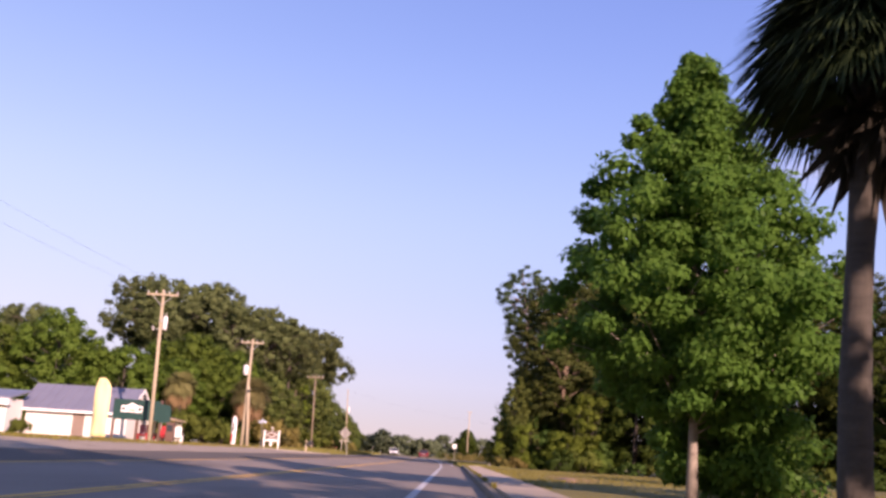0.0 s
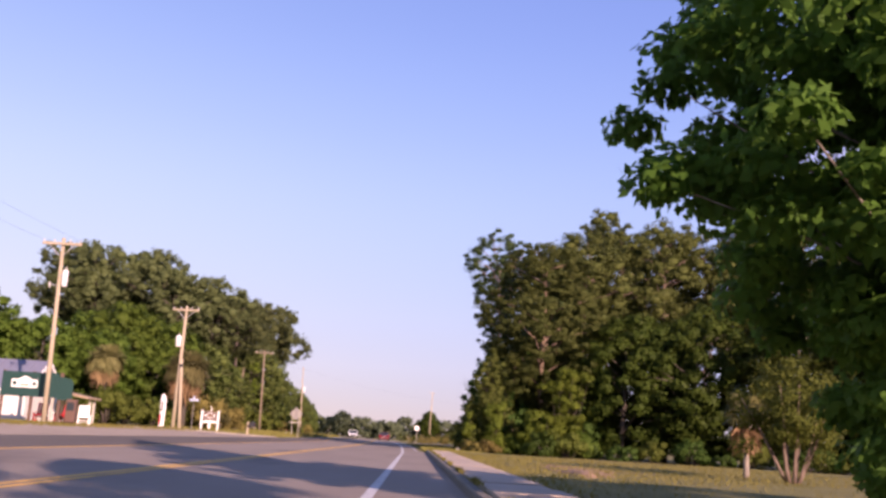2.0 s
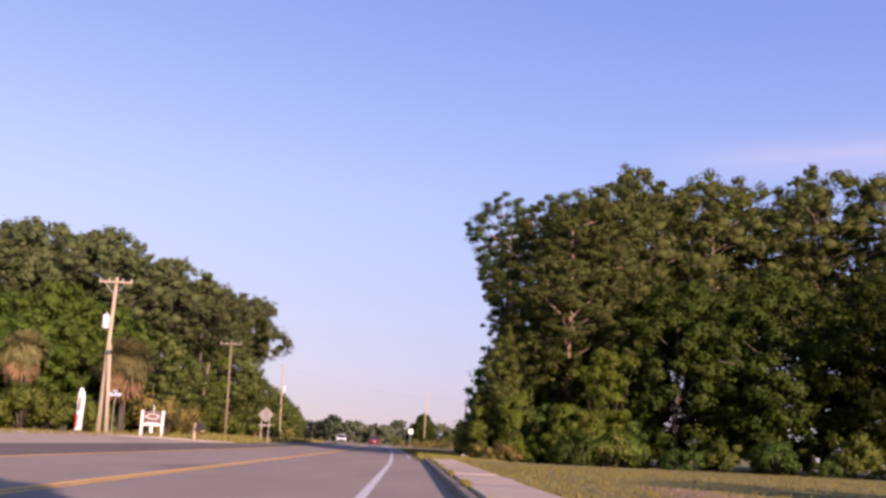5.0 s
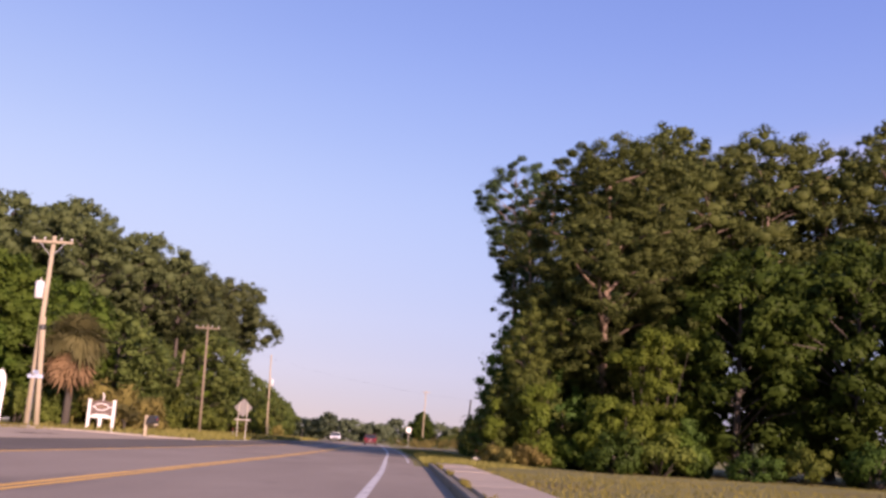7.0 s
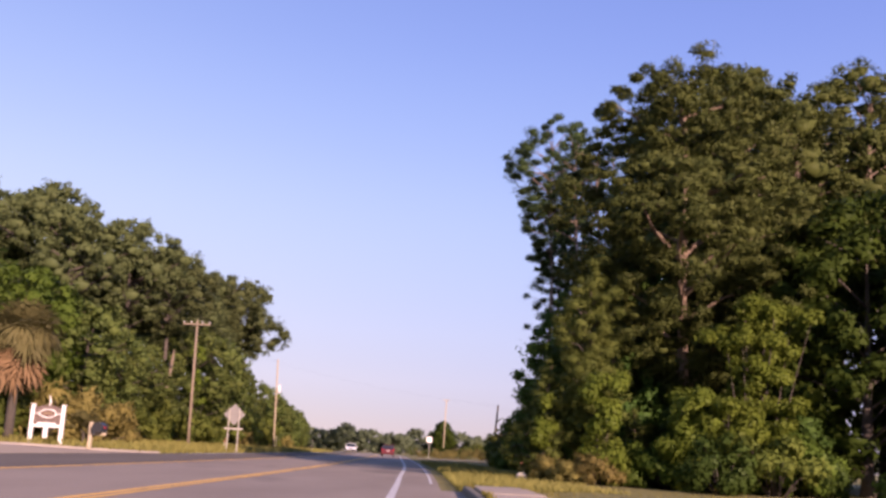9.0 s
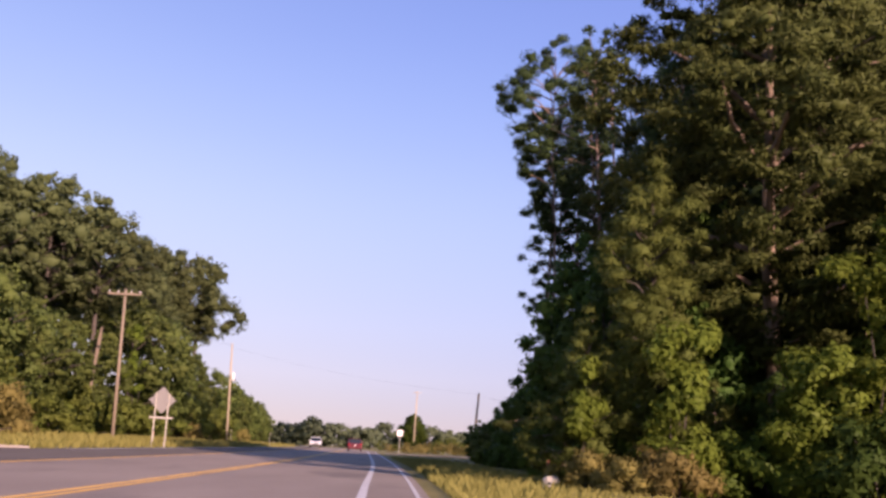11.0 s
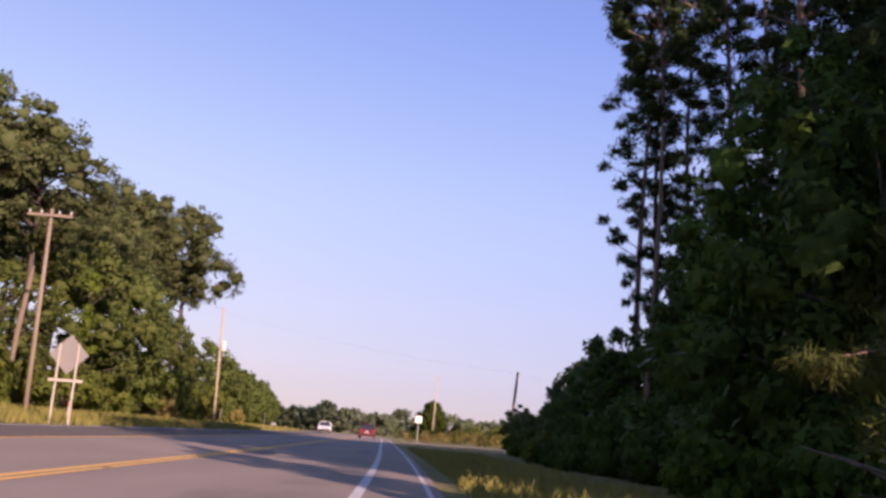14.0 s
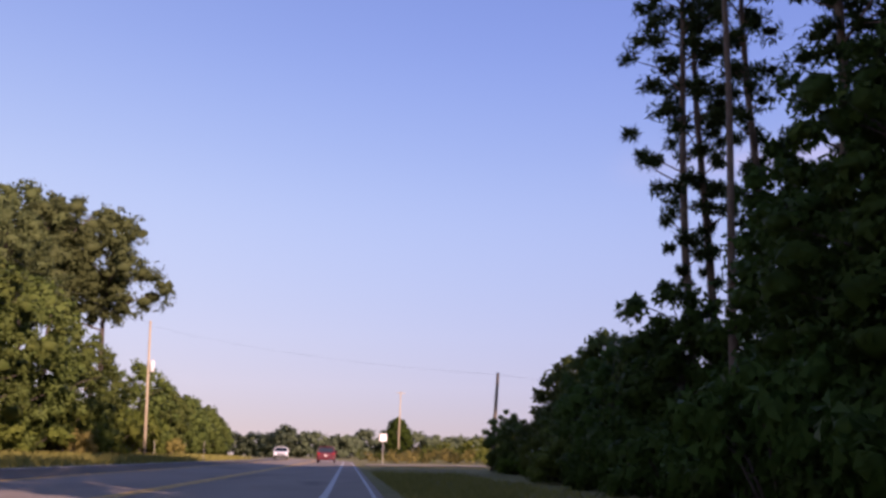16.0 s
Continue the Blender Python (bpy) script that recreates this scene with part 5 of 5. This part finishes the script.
# green business board
board = thing("business_board", (-19.28, 54.7, 0.42), "long dark green signboard with a white house emblem", "sign")
for k in (-1.47, 0.0, 1.42):
    part("post", Geo().box((k - 0.07, 0.03, -0.2), (k + 0.07, 0.17, 2.55), 0.012), M_BROWN, board)
panel = part("panel", Geo().box((-1.52, -0.04, 1.28), (1.3, 0.03, 2.5), 0.015), M_GREEN, board)
side_panel = part("side_panel", Geo().prism([(1.303, 1.2), (2.05, 1.2), (2.05, 2.05), (1.92, 2.25), (1.303, 2.36)], "y", -0.02, 0.04), M_GREEN, board, "lower end panel of the green signboard")
part("post", Geo().box((1.92, 0.043, -0.2), (2.02, 0.14, 2.0), 0.01), M_BROWN, board)
emblem = Geo().box((-1.02, -0.055, 1.72), (0.28, -0.041, 2.12), 0.004)
part("emblem_panel", emblem, M_WHITE, panel, "white emblem strip with a house shape")
part("emblem_roof", Geo().prism([(-0.72, 2.121), (0.02, 2.121), (-0.35, 2.3)], "y", -0.055, -0.041), M_WHITE, panel)
for k in (-0.86, 0.12):
    part("emblem_window", Geo().box((k - 0.09, -0.062, 1.82), (k + 0.09, -0.056, 2.02)), M_GREEN, panel)
part("emblem_bar", Geo().box((-0.6, -0.062, 1.8), (-0.12, -0.056, 1.9)), M_TAN, panel)

# white service building behind
hall = thing("building", (-25.4, 61.0, 0.3), "low white building with a blue-grey metal roof", "building")
for y0, y1 in ((0, 0.22), (4.58, 4.8)):
    part("wall", Geo().box((-3.5, y0, -0.3), (3.4, y1, 1.95), 0.01), M_WALL_WHITE, hall)
for x0, x1 in ((-3.5, -3.25), (3.15, 3.4)):
    part("gable_wall", Geo().prism([(0.223, -0.3), (4.577, -0.3), (4.577, 1.95), (2.4, 3.5), (0.223, 1.95)], "x", x0 + 0.003, x1 - 0.003), M_WALL_WHITE, hall)
for k, (ya, yb) in enumerate(((-0.45, 2.4), (5.25, 2.4))):
    roof = part("roof", Geo().prism([(ya, 1.78), (yb, 3.62), (yb, 3.7), (ya, 1.86)] if k == 0 else [(yb, 3.62), (ya, 1.78), (ya, 1.86), (yb, 3.7)], "x", -4.0, 3.65), M_ROOF, hall, "standing-seam metal roof")
    if k == 0:
        for i in range(13):
            xx = -3.85 + 0.61 * i
            part("seam", Geo().prism([(-0.45, 1.865), (2.4, 3.705), (2.4, 3.745), (-0.45, 1.905)], "x", xx - 0.02, xx + 0.02), M_ROOF, roof)
    part("bargeboard", Geo().prism([(ya, 1.66), (yb, 3.5), (yb, 3.74), (ya, 1.9)] if k == 0 else [(yb, 3.5), (ya, 1.66), (ya, 1.9), (yb, 3.74)], "x", 3.653, 3.7), M_WHITE, hall, "white painted bargeboard")
part("door", Geo().box((-0.25, -0.04, -0.05), (0.55, -0.003, 1.85), 0.01), M_DOOR, hall, "brown door in the white wall")
part("fascia", Geo().box((-4.0, -0.48, 1.72), (3.65, -0.453, 1.88), 0.004), M_WHITE, hall)
part("corner_board", Geo().box((3.403, 4.4, -0.3), (3.45, 4.8, 1.95), 0.006), M_WHITE, hall)
annex = thing("outbuilding", (-30.2, 58.0, 0.35), "small white outbuilding with a grey roof", "building")
part("wall", Geo().box((-2.6, 0, -0.3), (1.3, 2.4, 2.3), 0.01), M_WALL_WHITE, annex)
part("roof", Geo().prism([(-0.4, 2.3), (2.7, 2.9), (2.7, 3.0), (-0.4, 2.4)], "x", -3.0, 1.7), M_ROOF, annex)
part("door", Geo().box((-0.4, -0.03, 0.0), (0.5, -0.003, 2.0), 0.006), M_BROWN, annex)
part("air_unit", Geo().box((0.75, -0.5, 1.85), (1.6, -0.004, 2.28), 0.02), M_TRANSFORMER, annex, "grey wall-mounted air conditioner")
plant_tree("shrub", SHRUBS[0], -27.7, 57.6, 0.38, 0.5, 40, "round clipped green bush beside the buildings", "shrub")

# small timber lean-to and seats by the board
shelter = thing("shelter", (-20.3, 63.4, 0.4), "small open shelter with cream posts and a tan roof", "shelter")
for xx, yy in ((-0.9, -0.4), (0.05, -0.4), (-0.9, 1.4), (0.95, 1.4), (0.95, 0.6)):
    part("post", Geo().box((xx - 0.07, yy - 0.07, -0.1), (xx + 0.07, yy + 0.07, 1.75 - 0.15 * xx), 0.01), M_POST, shelter)
part("roof", Geo().prism([(-1.1, 1.9), (1.25, 1.5), (1.25, 1.6), (-1.1, 2.02)], "y", -0.75, 1.7), M_TAN, shelter, "tan shingled low roof")
for k in range(5):
    part("board", Geo().box((0.18 + 0.17 * k, 0.5, -0.05), (0.3 + 0.17 * k, 0.55, 1.12 + 0.04 * (k % 2)), 0.008), M_POST, shelter)
part("sill", Geo().box((-0.83, -0.45, 0.1), (-0.02, -0.37, 0.2), 0.006), M_POST, shelter)


def garden_chair(x, y, turn, material, label):
    ob = thing("garden_chair", (x, y, 0.41), label, "chair", "chairs by the signboard", turn)
    for k in (-0.28, 0.28):
        part("leg", Geo().box((k - 0.04, -0.35, -0.04), (k + 0.04, -0.27, 0.5), 0.008), material, ob)
        part("leg", Geo().box((k - 0.04, 0.27, -0.04), (k + 0.04, 0.35, 0.36), 0.008), material, ob)
        part("armrest", Geo().box((k - 0.07, -0.42, 0.5), (k + 0.07, 0.36, 0.54), 0.01), material, ob)
    part("seat", Geo().box((-0.27, -0.38, 0.33), (0.27, 0.28, 0.37), 0.01, pose(0, 0, 0.03, -8)), material, ob)
    for k in range(4):
        part("back_slat", Geo().box((-0.26 + 0.135 * k, 0.0, 0.0), (-0.145 + 0.135 * k, 0.025, 0.78), 0.008, pose(0, 0.26, 0.33, -20)), material, ob)
    return ob


garden_chair(-19.6, 57.2, 10, M_RED, "red wooden garden chair beneath the green signboard")
garden_chair(-18.5, 57.4, -12, M_RED, "red wooden garden chair beside the utility pole")
garden_chair(-17.6, 58.0, 20, M_WHITE, "white wooden garden chair on the grass")
rack = thing("newspaper_box", (-17.0, 54.2, 0.42), "dark red newspaper box beside the utility pole", "box")
part("cabinet", Geo().box((-0.24, -0.2, 0.12), (0.24, 0.2, 1.25), 0.03), M_BROWN, rack)
part("window", Geo().box((-0.18, -0.212, 0.7), (0.18, -0.202, 1.1), 0.002), M_GLASS, rack)
part("base", Geo().box((-0.2, -0.16, -0.06), (0.2, 0.16, 0.12), 0.02), M_BLACK, rack)

# mailbox
mail = thing("mailbox", (-11.9, 78.0, 0.25), "black mailbox on a timber post by the driveway", "mailbox")
mail.scale = (1.3, 1.3, 1.3)
part("post", Geo().box((-0.3, -0.05, -0.2), (-0.2, 0.05, 0.78), 0.01), M_TIMBER, mail)
part("arm", Geo().box((-0.2, -0.04, 0.42), (0.18, 0.04, 0.5), 0.01), M_TIMBER, mail)
ring = [(-0.13, 0.5), (0.13, 0.5), (0.13, 0.66)] + [(0.13 * math.cos(a), 0.66 + 0.12 * math.sin(a)) for a in np.linspace(0.3, math.pi - 0.3, 7)] + [(-0.13, 0.66)]
body = part("box", Geo().prism(ring, "y", -0.26, 0.26), M_BLACK, mail)
part("door", Geo().prism([(x * 1.04, 0.52 + (z - 0.52) * 1.02) for x, z in ring], "y", -0.275, -0.262), M_BLACK, body)
part("flag", Geo().box((0.131, -0.1, 0.62), (0.137, 0.1, 0.67), 0.001), M_RED, body)


# utility markers at the wood's edge
def marker(x, y, height, material, label, lean=0.0, disc=False):
    ob = thing("marker_post", (x, y, woods(x, y) + 0.03), label, "marker post", "marker posts")
    part("stake", Geo().tube([(0, 0, -0.15), (lean, 0, height)], [0.022, 0.02], 7), M_POST, ob)
    part("cap", Geo().tube([(lean * 0.9, 0, height - 0.14), (lean, 0, height - 0.02), (lean, 0, height + 0.03)], [0.026, 0.03, 0.015], 8), material, ob)
    if disc:
        part("reflector", Geo().tube([(lean * 0.4, -0.05, height * 0.45), (lean * 0.4, -0.03, height * 0.45)], [0.07, 0.07], 12), M_WHITE, ob)


marker(3.15, 74.3, 0.6, M_ORANGE, "thin stake with an orange-red cap in the verge")
marker(4.3, 74.6, 0.7, M_WHITE, "leaning pale stake with a round white reflector", 0.12, True)
marker(-12.9, 105.5, 0.7, M_ORANGE, "orange and white marker post on the far verge")
box = thing("service_box", (3.13, 73.75, 0.0), "low cream-coloured utility service box in the grass", "box")
part("cover", Geo().box((-0.17, -0.17, -0.05), (0.17, 0.17, 0.27), 0.07), M_CREAM, box)
part("base", Geo().box((-0.23, -0.23, -0.1), (0.23, 0.23, 0.02), 0.01), M_KERB, box)
for x, y in ((-12.6, 152), (-17.6, 158.8), (-20.4, 100)):
    marker(x, y, 1.4, M_POST, "thin pale stake standing in the grass")


# bare branches, vines and rough spots
def climbing(name, x, y, z, height, radius, n, seed, label, low=0.2, clump=0.36):
    rng = np.random.default_rng(seed)
    cs = [(rng.normal() * radius * 0.5, rng.normal() * radius * 0.4 - 0.4, low + (height - low) * rng.random() ** 1.2) for i in range(n)]
    ob = thing(name, (x, y, z), label, "vine")
    for i in range(0, n, 5):
        part("stem", Geo().tube([(cs[i][0] * 0.3, 0, 0), (cs[i][0] * 0.7, cs[i][1] * 0.5, cs[i][2] * 0.6), cs[i]], [0.025, 0.018, 0.008], 5), M_BARK_DARK, ob, fix=False)
    part("foliage", Geo().leafage(leaves(cs, [clump] * n, 150, 0.115, 0.85, rng, 0.8, 0.4, 0.35, 0.35)), M_VINE, ob, fix=False)


climbing("climbing_vine", 10.3, 72.6, 0.0, 5.9, 1.25, 90, 4, "bright green broad-leaved vine beside the old pine")
climbing("climbing_vine", 5.5, 72.7, 0.0, 3.4, 0.6, 34, 21, "bright green vine over the young pines at the wood's corner")
climbing("climbing_vine", 8.0, 72.3, 0.0, 2.9, 0.75, 38, 22, "tangled green vine over the undergrowth at the wood's corner")
climbing("climbing_vine", 9.2, 71.7, 0.0, 2.6, 0.7, 36, 23, "low tangle of yellow-green vine before the old pine")
climbing("climbing_vine", 3.75, 73.75, 0.0, 2.7, 0.3, 16, 6, "bright green vine climbing a young pine", 1.2, 0.24)
climbing("climbing_vine", -20.2, 128, 0.4, 8.5, 0.7, 40, 9, "green vine covering a trunk at the far wood's edge")
for x, y, s in ((4.2, 73.2, 0.7), (4.6, 72.1, 0.6), (5.3, 71.8, 0.75), (3.5, 74.2, 0.45), (5.6, 73.2, 0.8), (8.8, 71.4, 0.6), (-18.6, 91.5, 2.1), (-16.8, 92.5, 1.6), (-18.6, 96.5, 1.6), (-18.4, 140, 1.2), (-17.8, 165, 1.2), (-17.0, 94.5, 1.4)):
    plant_tree("shrub", SHRUBS_DRY[0], x, y, woods(x, y), s, x * 40, "yellowing weedy shrub at the wood's edge", "shrub", "weedy shrubs")
branch = thing("fallen_branch", (4.3, 76.6, 0.0), "dead branch with bare twigs reaching from the thicket", "branch")
twig_rng = np.random.default_rng(14)
for i in range(9):
    a = math.pi * (0.75 + 0.5 * twig_rng.random())
    start = (0.9 * twig_rng.random(), 0.4 * twig_rng.normal(), 0.1 + 0.2 * twig_rng.random())
    lp = limb_points(start, (math.cos(a), 0.3 * twig_rng.normal(), 0.7), 1.0 + 0.9 * twig_rng.random(), -0.5, twig_rng)
    part("twig", Geo().tube(lp, [0.022, 0.018, 0.014, 0.01, 0.005], 5), M_BARK_PALE, branch)
for tip_at, root_at, seed in (((2.25, 74.7, 1.37), (4.6, 75.6, 1.3), 3), ((2.75, 74.9, 1.0), (4.5, 75.3, 0.95), 5), ((3.0, 74.6, 0.55), (4.6, 75.0, 0.75), 7)):
    b_rng = np.random.default_rng(seed)
    bough = thing("pine_bough", (root_at[0], root_at[1], 0.0), "low pale pine bough reaching out of the thicket", "branch", "low pine boughs")
    tip_v, root_v = np.array(tip_at) - np.array([root_at[0], root_at[1], 0]), np.array([0, 0, root_at[2]])
    lp = [root_v + (tip_v - root_v) * q + np.array([0, 0, 0.22 * math.sin(3.1 * q)]) for q in np.linspace(0, 1, 6)]
    part("limb", Geo().tube(lp, [0.026, 0.022, 0.018, 0.014, 0.01, 0.005], 6), M_BARK, bough, smooth=True, fix=False)
    cs = [p + b_rng.normal(size=3) * np.array([0.06, 0.1, 0.05]) - np.array([0, 0, 0.05]) for p in lp[1:] for _ in range(4)]
    part("needles", Geo().leafage(leaves(cs, [0.17] * len(cs), 120, 0.085, 0.13, b_rng, 0.6, 0.5, 0.5, 0.1)), M_PINE_OLD, bough, fix=False)


def soil(x, y, half, length, rise, label, seed):
    """A low bare swelling of the ground with an uneven edge."""
    ob = thing("soil_mound", (x, y, 0.06), label, "soil", "bare soil in the lawn")
    k, pts = 20, [(0, 0, rise)]
    for r in (0.45, 0.8, 1.0):
        for i in range(k):
            a = 2 * math.pi * i / k
            q = r * (1 + 0.18 * math.sin(3 * a + seed) + 0.1 * math.sin(5 * a + 2 * seed))
            pts.append((half * q * math.cos(a), length * q * math.sin(a), rise * (1 - r * r) - 0.08 * (r == 1.0)))
    fs = [(0, 1 + i, 1 + (i + 1) % k) for i in range(k)] + [(1 + j * k + i, 1 + (j + 1) * k + i, 1 + (j + 1) * k + (i + 1) % k, 1 + j * k + (i + 1) % k) for j in (0, 1) for i in range(k)]
    part("soil", Geo().add(pts, fs), M_RED_SOIL, ob, smooth=True)


soil(4.15, 29.3, 0.45, 1.6, 0.13, "low heap of bare reddish soil in the lawn", 0.0)
soil(5.0, 36.5, 1.2, 7.5, 0.05, "long flat patch of bare reddish soil in the lawn", 1.3)
driveway = strip(1.2, 16, 158, 172, 0.02)
setting("sand_track", driveway, M_SAND, "pale sandy track entering the road from the woods", "track")


# ---- cars ----
def car(x, y, turn, paint, label):
    ob = thing("car", (x, y, land(x - bend(y), y)), label, "car", "", turn)
    w, half = 0.9, 2.2
    # side outline, front towards +y
    side = [(-half, 0.42), (-half + 0.05, 0.3), (half - 0.1, 0.28), (half, 0.42), (half - 0.02, 0.75), (half - 0.15, 0.92), (1.05, 1.04), (-half + 0.08, 1.02), (-half, 0.9)]
    body = Geo()
    n = len(side)
    rings = []
    for xx, shrink in ((-w, 0.94), (-w * 0.9, 1.0), (w * 0.9, 1.0), (w, 0.94)):
        for yy, zz in side:
            rings.append((xx, yy * (0.985 if shrink < 1 else 1), 0.66 + (zz - 0.66) * shrink))
    fs = [tuple(range(n))[::-1], tuple(range(3 * n, 4 * n))] + [(j * n + i, j * n + (i + 1) % n, (j + 1) * n + (i + 1) % n, (j + 1) * n + i) for j in range(3) for i in range(n)]
    part("body", body.add(rings, fs), paint, ob)
    cabin = [(-half + 0.18, 1.0), (1.1, 1.03), (0.35, 1.52), (-0.2, 1.6), (-1.5, 1.57), (-1.85, 1.5)]
    n2 = len(cabin)
    rings = []
    for q in (-1, 1):
        for yy, zz in cabin:
            rings.append((q * (0.84 - 0.17 * max(0, (zz - 1.0) / 0.6)), yy, zz))
    part("cabin", Geo().add(rings, [tuple(range(n2))[::-1], tuple(range(n2, 2 * n2))] + [(i, (i + 1) % n2, n2 + (i + 1) % n2, n2 + i) for i in range(n2)]), M_GLASS, ob, "tinted windows")
    part("roof", Geo().box((-0.66, -1.62, 1.56), (0.66, 0.1, 1.63), 0.03), paint, ob)
    for q in (-1, 1):
        part("pillar", Geo().tube([(q * 0.85, -half + 0.2, 1.0), (q * 0.7, -1.75, 1.56)], [0.06, 0.05], 6), paint, ob)
        part("pillar", Geo().tube([(q * 0.85, 1.08, 1.02), (q * 0.7, 0.3, 1.54)], [0.045, 0.045], 6), paint, ob)
        part("mirror", Geo().box((min(q * 0.9, q * 1.07), 0.72, 1.0), (max(q * 0.9, q * 1.07), 0.86, 1.14), 0.03), paint, ob)
        part("tail_lamp", Geo().box((q * 0.74 - 0.1, -half - 0.015, 0.82), (q * 0.74 + 0.1, -half + 0.12, 1.0), 0.02), M_LAMP_RED, ob, "red tail lamp")
        part("headlight", Geo().box((q * 0.68 - 0.17, half - 0.16, 0.68), (q * 0.68 + 0.17, half + 0.012, 0.82), 0.02), M_LAMP_CLEAR, ob, "clear headlight")
        for yy in (-1.32, 1.36):
            wheel = part("wheel", Geo().tube([(q * 0.7, yy, 0.33), (q * 0.72, yy, 0.33), (q * 0.9, yy, 0.33), (q * 0.92, yy, 0.33)], [0.29, 0.33, 0.33, 0.29], 18), M_RUBBER, ob)
            part("rim", Geo().tube([(q * 0.918, yy, 0.33), (q * 0.93, yy, 0.33)], [0.21, 0.18], 14), M_STEEL, wheel)
    part("rear_bumper", Geo().box((-0.84, -half - 0.06, 0.36), (0.84, -half + 0.1, 0.58), 0.05), paint, ob)
    part("front_bumper", Geo().box((-0.84, half - 0.12, 0.32), (0.84, half + 0.05, 0.56), 0.05), M_BLACK, ob)
    part("grille", Geo().box((-0.5, half - 0.06, 0.62), (0.5, half + 0.014, 0.76), 0.01), M_BLACK, ob)
    part("plate", Geo().box((-0.16, -half - 0.012, 0.7), (0.16, -half + 0.01, 0.79), 0.002), M_WHITE, ob)
    return ob


car(-2.45 + bend(182), 182, 1.6, M_CAR_RED, "red hatchback driving away in the near lane")
car(-8.55 + bend(212), 212, 184, M_CAR_SILVER, "silver-white sport utility car coming along the far lane")
